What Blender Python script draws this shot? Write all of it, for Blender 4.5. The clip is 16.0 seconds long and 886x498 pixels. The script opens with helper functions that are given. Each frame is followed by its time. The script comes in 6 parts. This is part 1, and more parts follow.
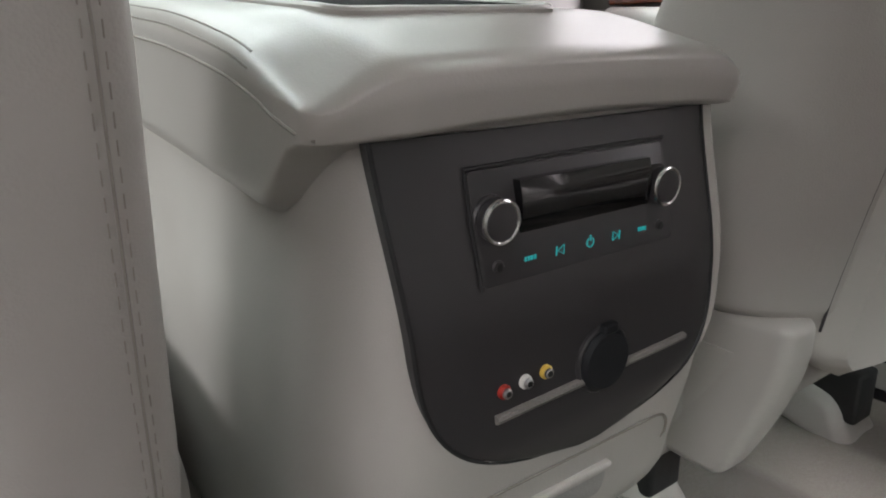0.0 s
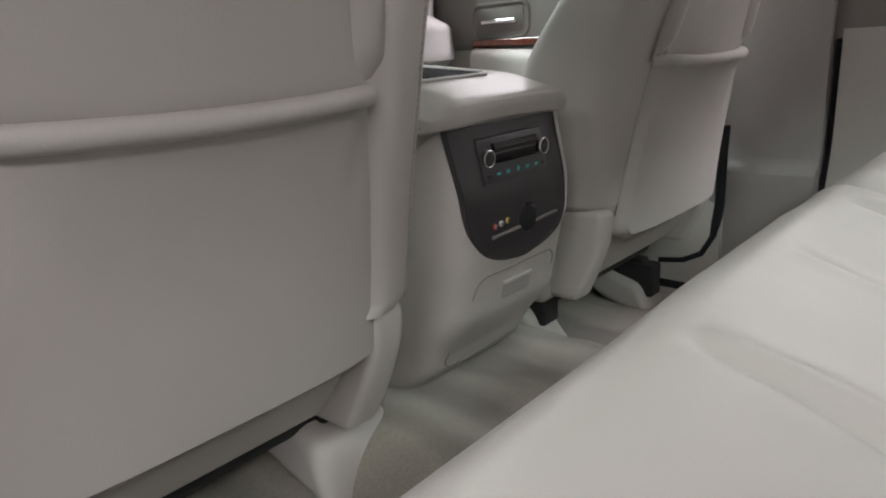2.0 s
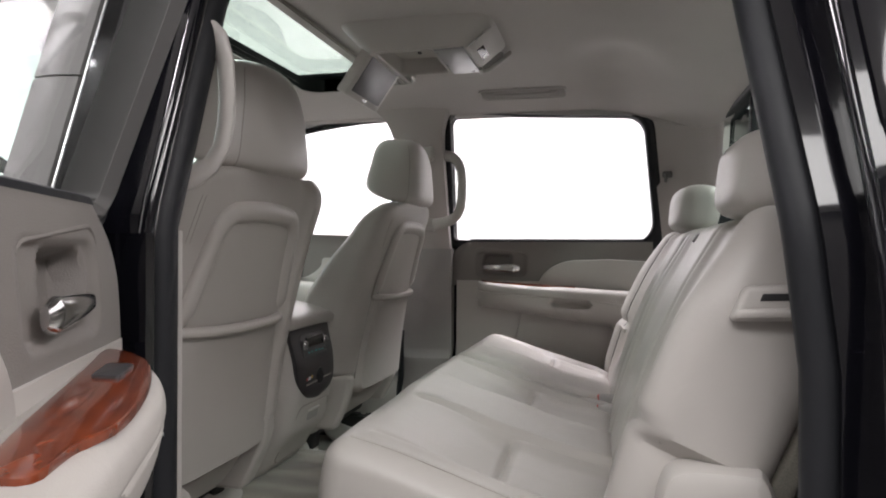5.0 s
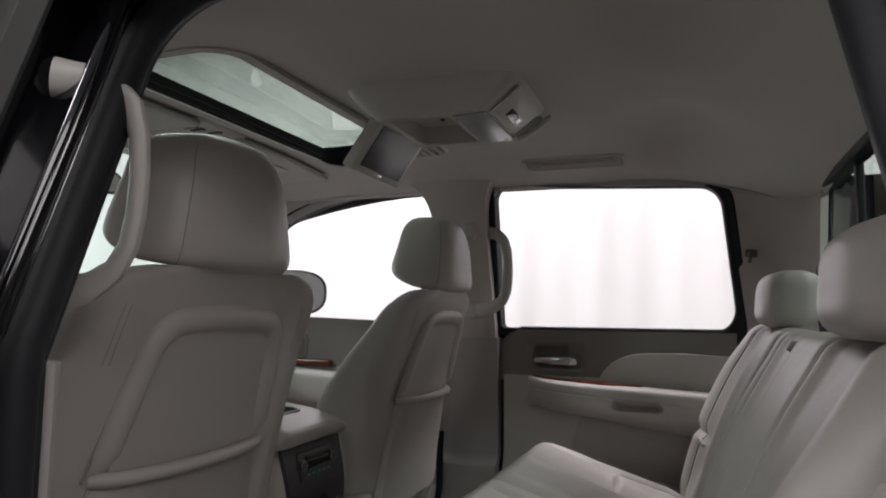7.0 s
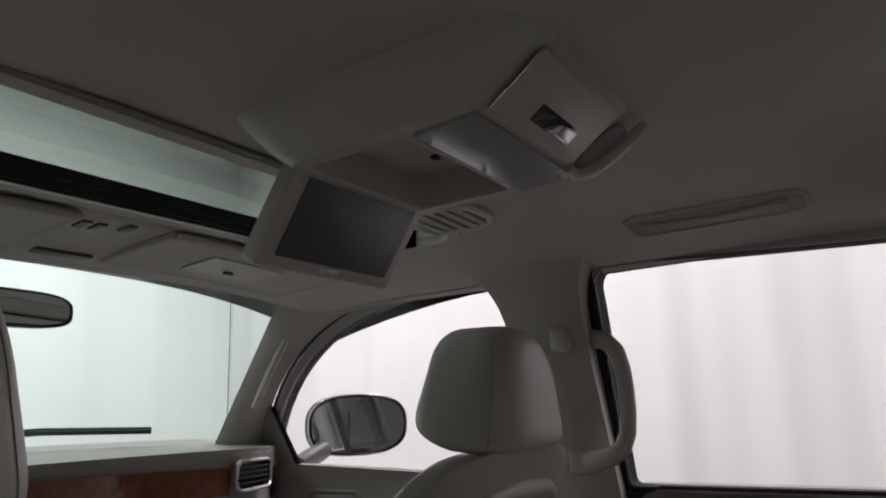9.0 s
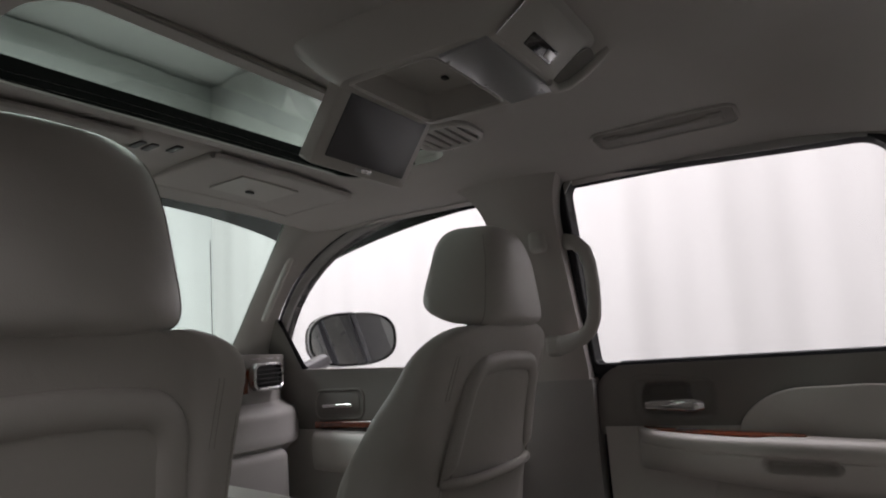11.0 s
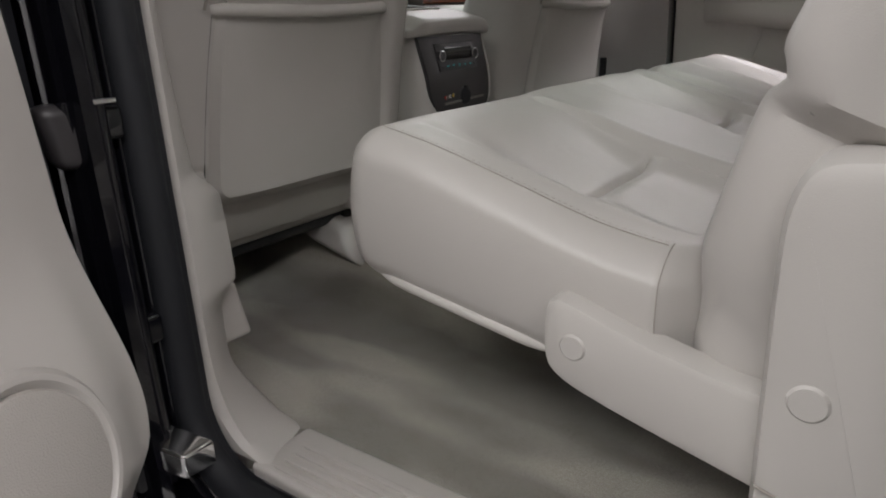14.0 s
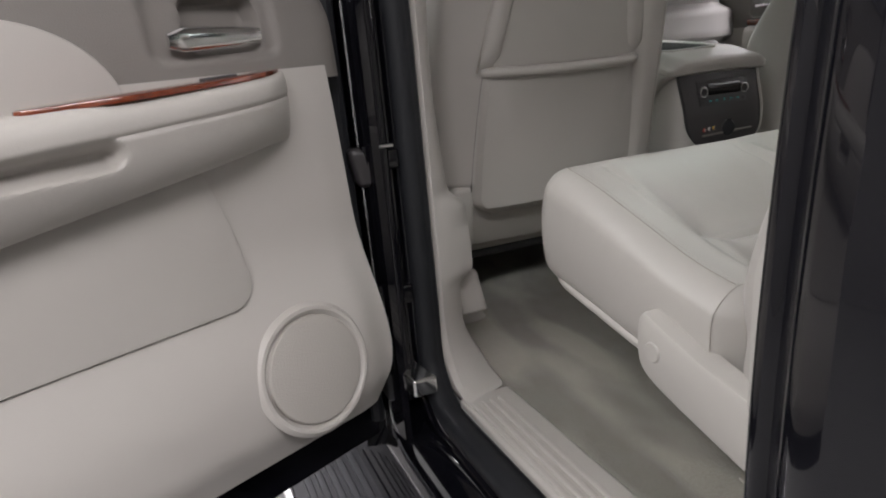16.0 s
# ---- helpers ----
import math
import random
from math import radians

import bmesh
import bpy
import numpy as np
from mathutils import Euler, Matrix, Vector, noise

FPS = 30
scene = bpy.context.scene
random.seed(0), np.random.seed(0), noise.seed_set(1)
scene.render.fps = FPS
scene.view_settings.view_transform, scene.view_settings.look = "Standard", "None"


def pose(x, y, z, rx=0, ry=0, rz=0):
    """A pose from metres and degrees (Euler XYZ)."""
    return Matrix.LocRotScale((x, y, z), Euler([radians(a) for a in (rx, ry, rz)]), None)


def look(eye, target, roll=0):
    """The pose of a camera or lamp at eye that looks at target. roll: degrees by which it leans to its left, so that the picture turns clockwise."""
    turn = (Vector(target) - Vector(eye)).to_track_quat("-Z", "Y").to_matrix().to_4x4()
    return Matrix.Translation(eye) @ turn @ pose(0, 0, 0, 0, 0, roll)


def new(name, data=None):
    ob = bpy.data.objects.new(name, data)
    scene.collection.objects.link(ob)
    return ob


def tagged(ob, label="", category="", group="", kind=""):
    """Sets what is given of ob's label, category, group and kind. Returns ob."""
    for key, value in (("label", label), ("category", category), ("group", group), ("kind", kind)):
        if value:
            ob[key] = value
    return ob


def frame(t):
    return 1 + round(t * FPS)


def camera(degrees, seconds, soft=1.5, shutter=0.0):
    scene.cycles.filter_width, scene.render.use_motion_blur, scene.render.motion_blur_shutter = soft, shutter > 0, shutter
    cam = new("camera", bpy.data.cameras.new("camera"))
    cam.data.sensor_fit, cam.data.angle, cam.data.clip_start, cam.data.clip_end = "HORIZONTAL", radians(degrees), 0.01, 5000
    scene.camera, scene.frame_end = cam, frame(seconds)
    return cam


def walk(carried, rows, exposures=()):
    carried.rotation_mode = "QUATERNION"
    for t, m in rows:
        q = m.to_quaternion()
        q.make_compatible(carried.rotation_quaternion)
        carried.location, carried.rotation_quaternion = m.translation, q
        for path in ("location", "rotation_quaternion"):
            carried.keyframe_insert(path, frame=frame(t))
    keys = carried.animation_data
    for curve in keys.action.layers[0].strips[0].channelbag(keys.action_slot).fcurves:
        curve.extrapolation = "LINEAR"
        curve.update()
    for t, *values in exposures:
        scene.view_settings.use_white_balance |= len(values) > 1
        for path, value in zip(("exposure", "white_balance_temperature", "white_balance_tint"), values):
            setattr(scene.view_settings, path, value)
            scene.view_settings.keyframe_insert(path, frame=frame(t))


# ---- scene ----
cam = camera(66.3, 16.0, soft=2.0)
PATH = [
    (0, (-0.233, -0.203, 1.192), (0.856, 1.362, 0.589), -1.2),
    (0.5, (-0.296, -0.26, 1.191), (0.857, 1.27, 0.616), -2.5),
    (1, (-0.398, -0.334, 1.198), (0.812, 1.159, 0.646), -3.7),
    (1.5, (-0.527, -0.41, 1.21), (0.788, 0.99, 0.651), -4.0),
    (2, (-0.662, -0.461, 1.238), (0.758, 0.829, 0.673), -3.4),
    (2.5, (-0.81, -0.535, 1.244), (0.723, 0.624, 0.691), -2.8),
    (3, (-0.981, -0.609, 1.264), (0.58, 0.518, 0.725), -3.3),
    (3.5, (-1.166, -0.649, 1.278), (0.492, 0.336, 0.749), -2.2),
    (4, (-1.336, -0.666, 1.31), (0.46, 0.123, 0.922), -1.4),
    (4.5, (-1.437, -0.659, 1.333), (0.447, -0.016, 1.136), -1.4),
    (5, (-1.501, -0.667, 1.339), (0.441, -0.191, 1.339), 0.3),
    (5.2, (-1.521, -0.665, 1.343), (0.432, -0.239, 1.391), 0.8),
    (7.5, (-1.026, -0.706, 1.443), (0.806, 0.056, 1.69), 0.3),
    (8, (-0.801, -0.639, 1.48), (0.995, 0.173, 1.822), -0.7),
    (8.5, (-0.6, -0.616, 1.518), (1.064, 0.411, 1.937), -1.6),
    (8.7, (-0.547, -0.615, 1.537), (1.085, 0.447, 1.991), -2.2),
    (10.8, (-0.696, -0.646, 1.452), (0.997, 0.365, 1.791), -4.2),
    (11, (-0.745, -0.665, 1.43), (0.961, 0.338, 1.723), -4.3),
    (11.5, (-0.859, -0.694, 1.371), (0.87, 0.301, 1.515), -4.2),
    (12, (-0.935, -0.727, 1.32), (0.794, 0.279, 1.321), -4.3),
    (12.5, (-1.005, -0.759, 1.276), (0.69, 0.284, 1.082), -3.0),
    (13, (-1.063, -0.769, 1.241), (0.56, 0.341, 0.873), -2.9),
    (13.5, (-1.117, -0.789, 1.203), (0.438, 0.362, 0.697), -3.2),
    (14, (-1.15, -0.8, 1.177), (0.36, 0.349, 0.543), -2.8),
    (14.5, (-1.16, -0.867, 1.189), (0.253, 0.355, 0.474), -3.6),
    (15, (-1.163, -0.968, 1.212), (0.064, 0.431, 0.48), -5.4),
    (15.5, (-1.135, -1.068, 1.245), (-0.174, 0.571, 0.62), -6.4),
    (16, (-1.128, -1.129, 1.253), (-0.424, 0.655, 0.688), -5.3),
]
EXPOSURES = [(0.0, 0.52, 6380, 12), (1.5, 0.48, 6380, 12), (2.5, 0.0, 6500, 12), (3.5, -0.04, 6500, 12), (5.0, -0.15, 6500, 12), (7.4, -1.22, 6500, 12.5), (8.2, -1.45, 6500, 12.5), (8.7, -1.5, 6500, 12.5), (11.0, -1.38, 6500, 12.5), (11.8, -1.16, 6500, 12.5), (12.5, -0.62, 6500, 12), (13.2, -0.22, 6470, 10.5), (14.5, -0.35, 6450, 10.5), (15.4, -0.18, 6430, 10.5), (16.0, -0.18, 6430, 10.5)]
walk(cam, [(t, look(eye, target, roll)) for t, eye, target, roll in PATH], EXPOSURES)

# ---- light: white workshop bay with ceiling lights ----
world = bpy.data.worlds.new("bay_air")
scene.world = world
world.use_nodes = True
world.node_tree.nodes["Background"].inputs["Color"].default_value = (0.9, 0.95, 1.0, 1)
world.node_tree.nodes["Background"].inputs["Strength"].default_value = 0.2


def area_lamp(name, place, size_x, size_y, watts, colour, aim):
    data = bpy.data.lights.new(name, "AREA")
    data.shape, data.size, data.size_y, data.energy, data.color = "RECTANGLE", size_x, size_y, watts, colour
    lamp = new(name, data)
    lamp.matrix_world = look(place, aim)
    return tagged(lamp, "long white ceiling light of the bay", "lamp", "bay ceiling lights")


area_lamp("bay_lamp", (-3.3, -0.6, 3.5), 1.2, 4.0, 190, (0.985, 0.97, 0.955), (-3.3, -0.6, 0))
area_lamp("bay_lamp", (1.7, -0.6, 3.5), 0.8, 5.0, 285, (1.0, 0.92, 0.96), (1.7, -0.6, 0))
area_lamp("bay_lamp", (0.0, 2.3, 3.5), 4.0, 0.8, 330, (1.0, 0.94, 0.985), (0, 2.6, 0))


area_lamp("bay_lamp", (-1.2, -3.4, 3.5), 4.0, 0.9, 240, (1.0, 0.96, 0.955), (-1.2, -3.4, 0))


# ---- mesh toolkit: everything in world metres ----
def thing(name, place, label, category, group="", kind=""):
    ob = new(name)
    ob.location = place
    ob.empty_display_size = 0.05
    return tagged(ob, label, category, group, kind)


def world_place(ob):
    p = Vector((0, 0, 0))
    while ob is not None:
        p += ob.location
        ob = ob.parent
    return p


def part(name, geo, mat, parent=None, label="", smooth=True, kind=""):
    """One mesh object from (verts, faces) in world metres, or a bmesh."""
    me = bpy.data.meshes.new(name)
    if isinstance(geo, bmesh.types.BMesh):
        geo.to_mesh(me)
        geo.free()
    else:
        verts, faces = geo
        me.from_pydata([tuple(map(float, v)) for v in verts], [], [tuple(map(int, f)) for f in faces])
    bm = bmesh.new()
    bm.from_mesh(me)
    bmesh.ops.remove_doubles(bm, verts=bm.verts, dist=1e-5)
    bmesh.ops.recalc_face_normals(bm, faces=bm.faces)
    bm.to_mesh(me)
    bm.free()
    me.materials.append(mat)
    if smooth:
        me.shade_smooth()
        me.set_sharp_from_angle(angle=radians(38))
    ob = new(name, me)
    if parent is not None:
        o = world_place(parent)
        me.transform(Matrix.Translation(-o))
        ob.parent = parent
    if label:
        ob["label"] = label
    if kind:
        ob["kind"] = kind
    return ob


def lone(name, geo, mat, label, category, group="", kind="", smooth=True):
    """A thing that is one mesh: its origin at the middle of its foot."""
    ob = part(name, geo, mat, None, "", smooth)
    me = ob.data
    vs = [v.co for v in me.vertices]
    lo = Vector((min(v.x for v in vs), min(v.y for v in vs), min(v.z for v in vs)))
    hi = Vector((max(v.x for v in vs), max(v.y for v in vs), max(v.z for v in vs)))
    o = Vector(((lo.x + hi.x) / 2, (lo.y + hi.y) / 2, lo.z))
    me.transform(Matrix.Translation(-o))
    ob.location = o
    return tagged(ob, label, category, group, kind)


def join(*geos):
    verts, faces = [], []
    for v, f in geos:
        n = len(verts)
        verts += [tuple(p) for p in v]
        faces += [tuple(i + n for i in q) for q in f]
    return verts, faces


def warp(geo, fn):
    return [fn(*v) for v in geo[0]], geo[1]


def mirror_x(geo):
    return [(-x, y, z) for x, y, z in geo[0]], [tuple(reversed(f)) for f in geo[1]]


def rbox(cx, cy, cz, sx, sy, sz, r=0.01, nx=1, ny=1, nz=1, steps=3):
    """A box with rounded edges; n* cells along each side, steps cells round each edge."""
    r = min(r, sx / 2, sy / 2, sz / 2)

    def axis(s, n):
        inner = np.linspace(-s / 2 + r, s / 2 - r, n + 1)
        a = np.linspace(0, math.pi / 4, steps + 1)[1:]
        ext = r * np.tan(a)
        return np.concatenate([-s / 2 + r - ext[::-1], inner, s / 2 - r + ext])

    ax = [axis(sx, nx), axis(sy, ny), axis(sz, nz)]
    half = np.array([sx, sy, sz]) / 2
    verts, faces, index = [], [], {}

    def vert(p):
        key = tuple(np.round(p, 6))
        if key not in index:
            index[key] = len(verts)
            core = np.clip(p, -half + r, half - r)
            d = p - core
            m = np.linalg.norm(d)
            q = core + d / m * r if m > 1e-9 else p
            verts.append((q[0] + cx, q[1] + cy, q[2] + cz))
        return index[key]

    for k in range(3):
        i, j = (k + 1) % 3, (k + 2) % 3
        for s in (-1, 1):
            for a in range(len(ax[i]) - 1):
                for b in range(len(ax[j]) - 1):
                    quad = []
                    for da, db in ((0, 0), (1, 0), (1, 1), (0, 1)):
                        p = np.zeros(3)
                        p[k], p[i], p[j] = s * half[k], ax[i][a + da], ax[j][b + db]
                        quad.append(vert(p))
                    faces.append(tuple(quad if s > 0 else quad[::-1]))
    return verts, faces


def loft(rings, closed=True, caps=True):
    n = len(rings[0])
    verts = [tuple(p) for ring in rings for p in ring]
    faces = []
    for a in range(len(rings) - 1):
        for b in range(n if closed else n - 1):
            c = (b + 1) % n
            faces.append((a * n + b, a * n + c, (a + 1) * n + c, (a + 1) * n + b))
    if caps and closed:
        faces.append(tuple(range(n))[::-1])
        faces.append(tuple((len(rings) - 1) * n + b for b in range(n)))
    return verts, faces


def oval(cx, cy, hx, hy, power=2.0, n=40):
    """A superellipse in a plane, as (a, b) pairs."""
    out = []
    for k in range(n):
        a = 2 * math.pi * k / n
        c, s = math.cos(a), math.sin(a)
        out.append((cx + hx * math.copysign(abs(c) ** (2 / power), c), cy + hy * math.copysign(abs(s) ** (2 / power), s)))
    return out


def even_oval(power, n):
    """A unit superellipse sampled at even steps along its edge."""
    pts = oval(0, 0, 1, 1, power, 720)
    pts.append(pts[0])
    run = [0.0]
    for (a, b), (c, d) in zip(pts, pts[1:]):
        run.append(run[-1] + math.hypot(c - a, d - b))
    out, i = [], 0
    for k in range(n):
        s = run[-1] * k / n
        while run[i + 1] < s:
            i += 1
        t = (s - run[i]) / max(run[i + 1] - run[i], 1e-9)
        out.append((pts[i][0] + (pts[i + 1][0] - pts[i][0]) * t, pts[i][1] + (pts[i + 1][1] - pts[i][1]) * t))
    return out


def dent(a, b, a0, b0, a1, b1, r, soft):
    """1 inside a rounded rectangle, falling to 0 over soft at its edge."""
    qa, qb = abs(a - (a0 + a1) / 2) - (a1 - a0) / 2 + r, abs(b - (b0 + b1) / 2) - (b1 - b0) / 2 + r
    d = math.hypot(max(qa, 0), max(qb, 0)) + min(max(qa, qb), 0) - r
    return smooth01(-d / soft)


def tube(path, radius, n=8, closed=False, flat=1.0, up=None):
    """A round (or flattened) cord along a path. radius: a number or a function of 0..1."""
    pts = [Vector(p) for p in path]
    m = len(pts)
    rings = []
    normal = None
    for k in range(m):
        a, b = pts[(k - 1) % m if closed else max(k - 1, 0)], pts[(k + 1) % m if closed else min(k + 1, m - 1)]
        t = (b - a).normalized()
        ref = Vector(up) if up else (normal if normal is not None else (Vector((0, 0, 1)) if abs(t.z) < 0.9 else Vector((0, 1, 0))))
        side = t.cross(ref).normalized()
        normal = side.cross(t).normalized()
        r = radius(k / max(m - 1, 1)) if callable(radius) else radius
        rings.append([pts[k] + side * math.cos(2 * math.pi * j / n) * r + normal * math.sin(2 * math.pi * j / n) * r * flat for j in range(n)])
    if closed:
        rings.append(rings[0])
    return loft(rings, True, not closed)


def sheet(fn, nu, nv, thick):
    """A surface fn(u, v) with u, v in 0..1, closed to a slab by thick, a vector or a function of (u, v) giving one."""
    verts, faces = [], []
    for s in (0, 1):
        for a in range(nu + 1):
            for b in range(nv + 1):
                p = Vector(fn(a / nu, b / nv))
                if s:
                    p = p + Vector(thick(a / nu, b / nv) if callable(thick) else thick)
                verts.append(tuple(p))
    w, o = nv + 1, (nu + 1) * (nv + 1)
    for a in range(nu):
        for b in range(nv):
            q = (a * w + b, (a + 1) * w + b, (a + 1) * w + b + 1, a * w + b + 1)
            faces.append(q)
            faces.append(tuple(o + i for i in reversed(q)))
    rim = [(a * w, (a + 1) * w) for a in range(nu)] + [((a + 1) * w + nv, a * w + nv) for a in range(nu)]
    rim += [(b + 1, b) for b in range(nv)] + [(nu * w + b, nu * w + b + 1) for b in range(nv)]
    faces += [(j, i, i + o, j + o) for i, j in rim]
    return verts, faces


def plate(outline, depth, place, bevel=0.002):
    """A flat plate from a 2D outline [(a, b)], extruded by depth; place(a, b, c) lays it into the world, c from 0 to depth."""
    n = len(outline)
    ca, cb = sum(p[0] for p in outline) / n, sum(p[1] for p in outline) / n

    def ring(c, inset):
        out = []
        for k in range(n):
            a, b = outline[k]
            pa, pb = outline[k - 1]
            qa, qb = outline[(k + 1) % n]
            ta, tb = qa - pa, qb - pb
            m = math.hypot(ta, tb) or 1
            na, nb = tb / m, -ta / m
            if na * (ca - a) + nb * (cb - b) < 0:
                na, nb = -na, -nb
            out.append(place(a + na * inset, b + nb * inset, c))
        return out

    return loft([ring(0, 0), ring(depth - bevel, 0), ring(depth - bevel * 0.3, bevel * 0.3), ring(depth, bevel)])


def ring_frame(inner, width, depth, place, bevel=0.003):
    """A frame round an opening: inner outline, grown outwards by width, with depth."""
    n = len(inner)
    ca, cb = sum(p[0] for p in inner) / n, sum(p[1] for p in inner) / n

    def grown(w):
        out = []
        for k in range(n):
            a, b = inner[k]
            pa, pb = inner[k - 1]
            qa, qb = inner[(k + 1) % n]
            ta, tb = qa - pa, qb - pb
            m = math.hypot(ta, tb) or 1
            na, nb = tb / m, -ta / m
            if na * (ca - a) + nb * (cb - b) > 0:
                na, nb = -na, -nb
            ww = w(k) if callable(w) else w
            out.append((a + na * ww, b + nb * ww))
        return out

    i0, o0, i1, o1 = inner, grown(width), grown(bevel), grown((lambda k: width(k) - bevel) if callable(width) else width - bevel)
    rows = [[place(a, b, 0) for a, b in i0], [place(a, b, depth - bevel) for a, b in i0], [place(a, b, depth) for a, b in i1],
            [place(a, b, depth) for a, b in o1], [place(a, b, depth - bevel) for a, b in o0], [place(a, b, 0) for a, b in o0]]
    rows.append(rows[0])
    return loft(rows, True, False)


def round_rect(a0, b0, a1, b1, r, n=6):
    out = []
    for (a, b), s in (((a1 - r, b1 - r), 0), ((a0 + r, b1 - r), 1), ((a0 + r, b0 + r), 2), ((a1 - r, b0 + r), 3)):
        for k in range(n + 1):
            t = math.pi / 2 * (s + k / n)
            out.append((a + r * math.cos(t), b + r * math.sin(t)))
    return out


def disc(centre, axis, radius, depth, bevel=0.001, n=28):
    """A short round plug that grows from centre along axis."""
    z = Vector(axis).normalized()
    x = z.orthogonal().normalized()
    y = z.cross(x)
    c = Vector(centre)

    def ring(r, h):
        return [c + z * h + x * r * math.cos(2 * math.pi * k / n) + y * r * math.sin(2 * math.pi * k / n) for k in range(n)]

    return loft([ring(radius, 0), ring(radius, depth - bevel), ring(radius - bevel, depth)])


def stitches(path, length=0.0045, gap=0.003, r=0.0005):
    """A row of short threads along a path."""
    pts = [Vector(p) for p in path]
    dist = [0.0]
    for a, b in zip(pts, pts[1:]):
        dist.append(dist[-1] + (b - a).length)

    def at(d):
        for k in range(len(pts) - 1):
            if d <= dist[k + 1]:
                return pts[k].lerp(pts[k + 1], (d - dist[k]) / max(dist[k + 1] - dist[k], 1e-9))
        return pts[-1]

    geos, d = [], 0.0
    while d + length < dist[-1]:
        geos.append(tube([at(d), at(d + length / 2), at(d + length)], r, 5))
        d += length + gap
    return join(*geos)


def smooth_line(pts, rounds=3):
    """A closed outline with its corners cut again and again until they are round."""
    for _ in range(rounds):
        out = []
        for k in range(len(pts)):
            (a, b), (c, d) = pts[k], pts[(k + 1) % len(pts)]
            out += [(a * 0.75 + c * 0.25, b * 0.75 + d * 0.25), (a * 0.25 + c * 0.75, b * 0.25 + d * 0.75)]
        pts = out
    return pts


def smooth01(x):
    x = min(max(x, 0.0), 1.0)
    return x * x * (3 - 2 * x)


def lerp_table(table, x):
    for (xa, a), (xb, b) in zip(table, table[1:]):
        if x <= xb:
            k = smooth01((x - xa) / (xb - xa)) * 0.5 + 0.5 * min(max((x - xa) / (xb - xa), 0), 1)
            return a + (b - a) * k
    return table[-1][1]


# ---- materials ----
def material(name, colour, rough=0.5, metal=0.0, coat=0.0, vary=0.08, scale=6.0, grain=0.0, grain_scale=900.0, pebble=False, spec=0.5, mottle=0.0, sheen=0.0, nap=0.0, wear_span=0.07, crinkle=0.0):
    m = bpy.data.materials.new(name)
    m.use_nodes = True
    nt = m.node_tree
    b = nt.nodes["Principled BSDF"]
    b.inputs["Roughness"].default_value, b.inputs["Metallic"].default_value = rough, metal
    b.inputs["Coat Weight"].default_value, b.inputs["Specular IOR Level"].default_value = coat, spec
    b.inputs["Coat Roughness"].default_value = 0.04
    b.inputs["Sheen Weight"].default_value = sheen
    geo = nt.nodes.new("ShaderNodeNewGeometry")
    big = nt.nodes.new("ShaderNodeTexNoise")
    big.inputs["Scale"].default_value, big.inputs["Detail"].default_value = scale, 5.0
    nt.links.new(geo.outputs["Position"], big.inputs["Vector"])
    ramp = nt.nodes.new("ShaderNodeMix")
    ramp.data_type = "RGBA"
    dark = [c * (1 - vary) for c in colour]
    light = [min(c * (1 + vary), 1) for c in colour]
    ramp.inputs["A"].default_value, ramp.inputs["B"].default_value = (*dark, 1), (*light, 1)
    nt.links.new(big.outputs["Fac"], ramp.inputs["Factor"])
    out = ramp.outputs["Result"]
    if mottle:
        fine = nt.nodes.new("ShaderNodeTexNoise")
        fine.inputs["Scale"].default_value, fine.inputs["Detail"].default_value = grain_scale * 0.5, 3.0
        nt.links.new(geo.outputs["Position"], fine.inputs["Vector"])
        mul = nt.nodes.new("ShaderNodeMix")
        mul.data_type, mul.blend_type = "RGBA", "OVERLAY"
        mul.inputs["Factor"].default_value = mottle
        nt.links.new(out, mul.inputs["A"])
        nt.links.new(fine.outputs["Fac"], mul.inputs["B"])
        out = mul.outputs["Result"]
    if nap:
        # brushed patches of pile that lie one way or the other
        turn, patch, sharp = nt.nodes.new("ShaderNodeMapping"), nt.nodes.new("ShaderNodeTexNoise"), nt.nodes.new("ShaderNodeMapRange")
        turn.inputs["Rotation"].default_value, turn.inputs["Scale"].default_value = (0, 0, 0.5), (8.0, 2.4, 3.0)
        patch.inputs["Scale"].default_value, patch.inputs["Detail"].default_value = 1.0, 1.5
        sharp.inputs["From Min"].default_value, sharp.inputs["From Max"].default_value = 0.46, 0.56
        sharp.inputs["To Min"].default_value, sharp.inputs["To Max"].default_value = 1 - nap, 1 + nap
        nt.links.new(geo.outputs["Position"], turn.inputs["Vector"])
        nt.links.new(turn.outputs["Vector"], patch.inputs["Vector"])
        nt.links.new(patch.outputs["Fac"], sharp.inputs["Value"])
        lay_mix = nt.nodes.new("ShaderNodeVectorMath")
        lay_mix.operation = "SCALE"
        nt.links.new(out, lay_mix.inputs[0])
        nt.links.new(sharp.outputs["Result"], lay_mix.inputs["Scale"])
        out = lay_mix.outputs["Vector"]
    nt.links.new(out, b.inputs["Base Color"])
    rr = nt.nodes.new("ShaderNodeMapRange")
    rr.inputs["To Min"].default_value, rr.inputs["To Max"].default_value = max(rough - wear_span, 0.02), min(rough + wear_span, 1)
    wear = nt.nodes.new("ShaderNodeTexNoise")
    wear.inputs["Scale"].default_value = scale * 3.1
    nt.links.new(geo.outputs["Position"], wear.inputs["Vector"])
    nt.links.new(wear.outputs["Fac"], rr.inputs["Value"])
    if rough > 0.1:
        nt.links.new(rr.outputs["Result"], b.inputs["Roughness"])
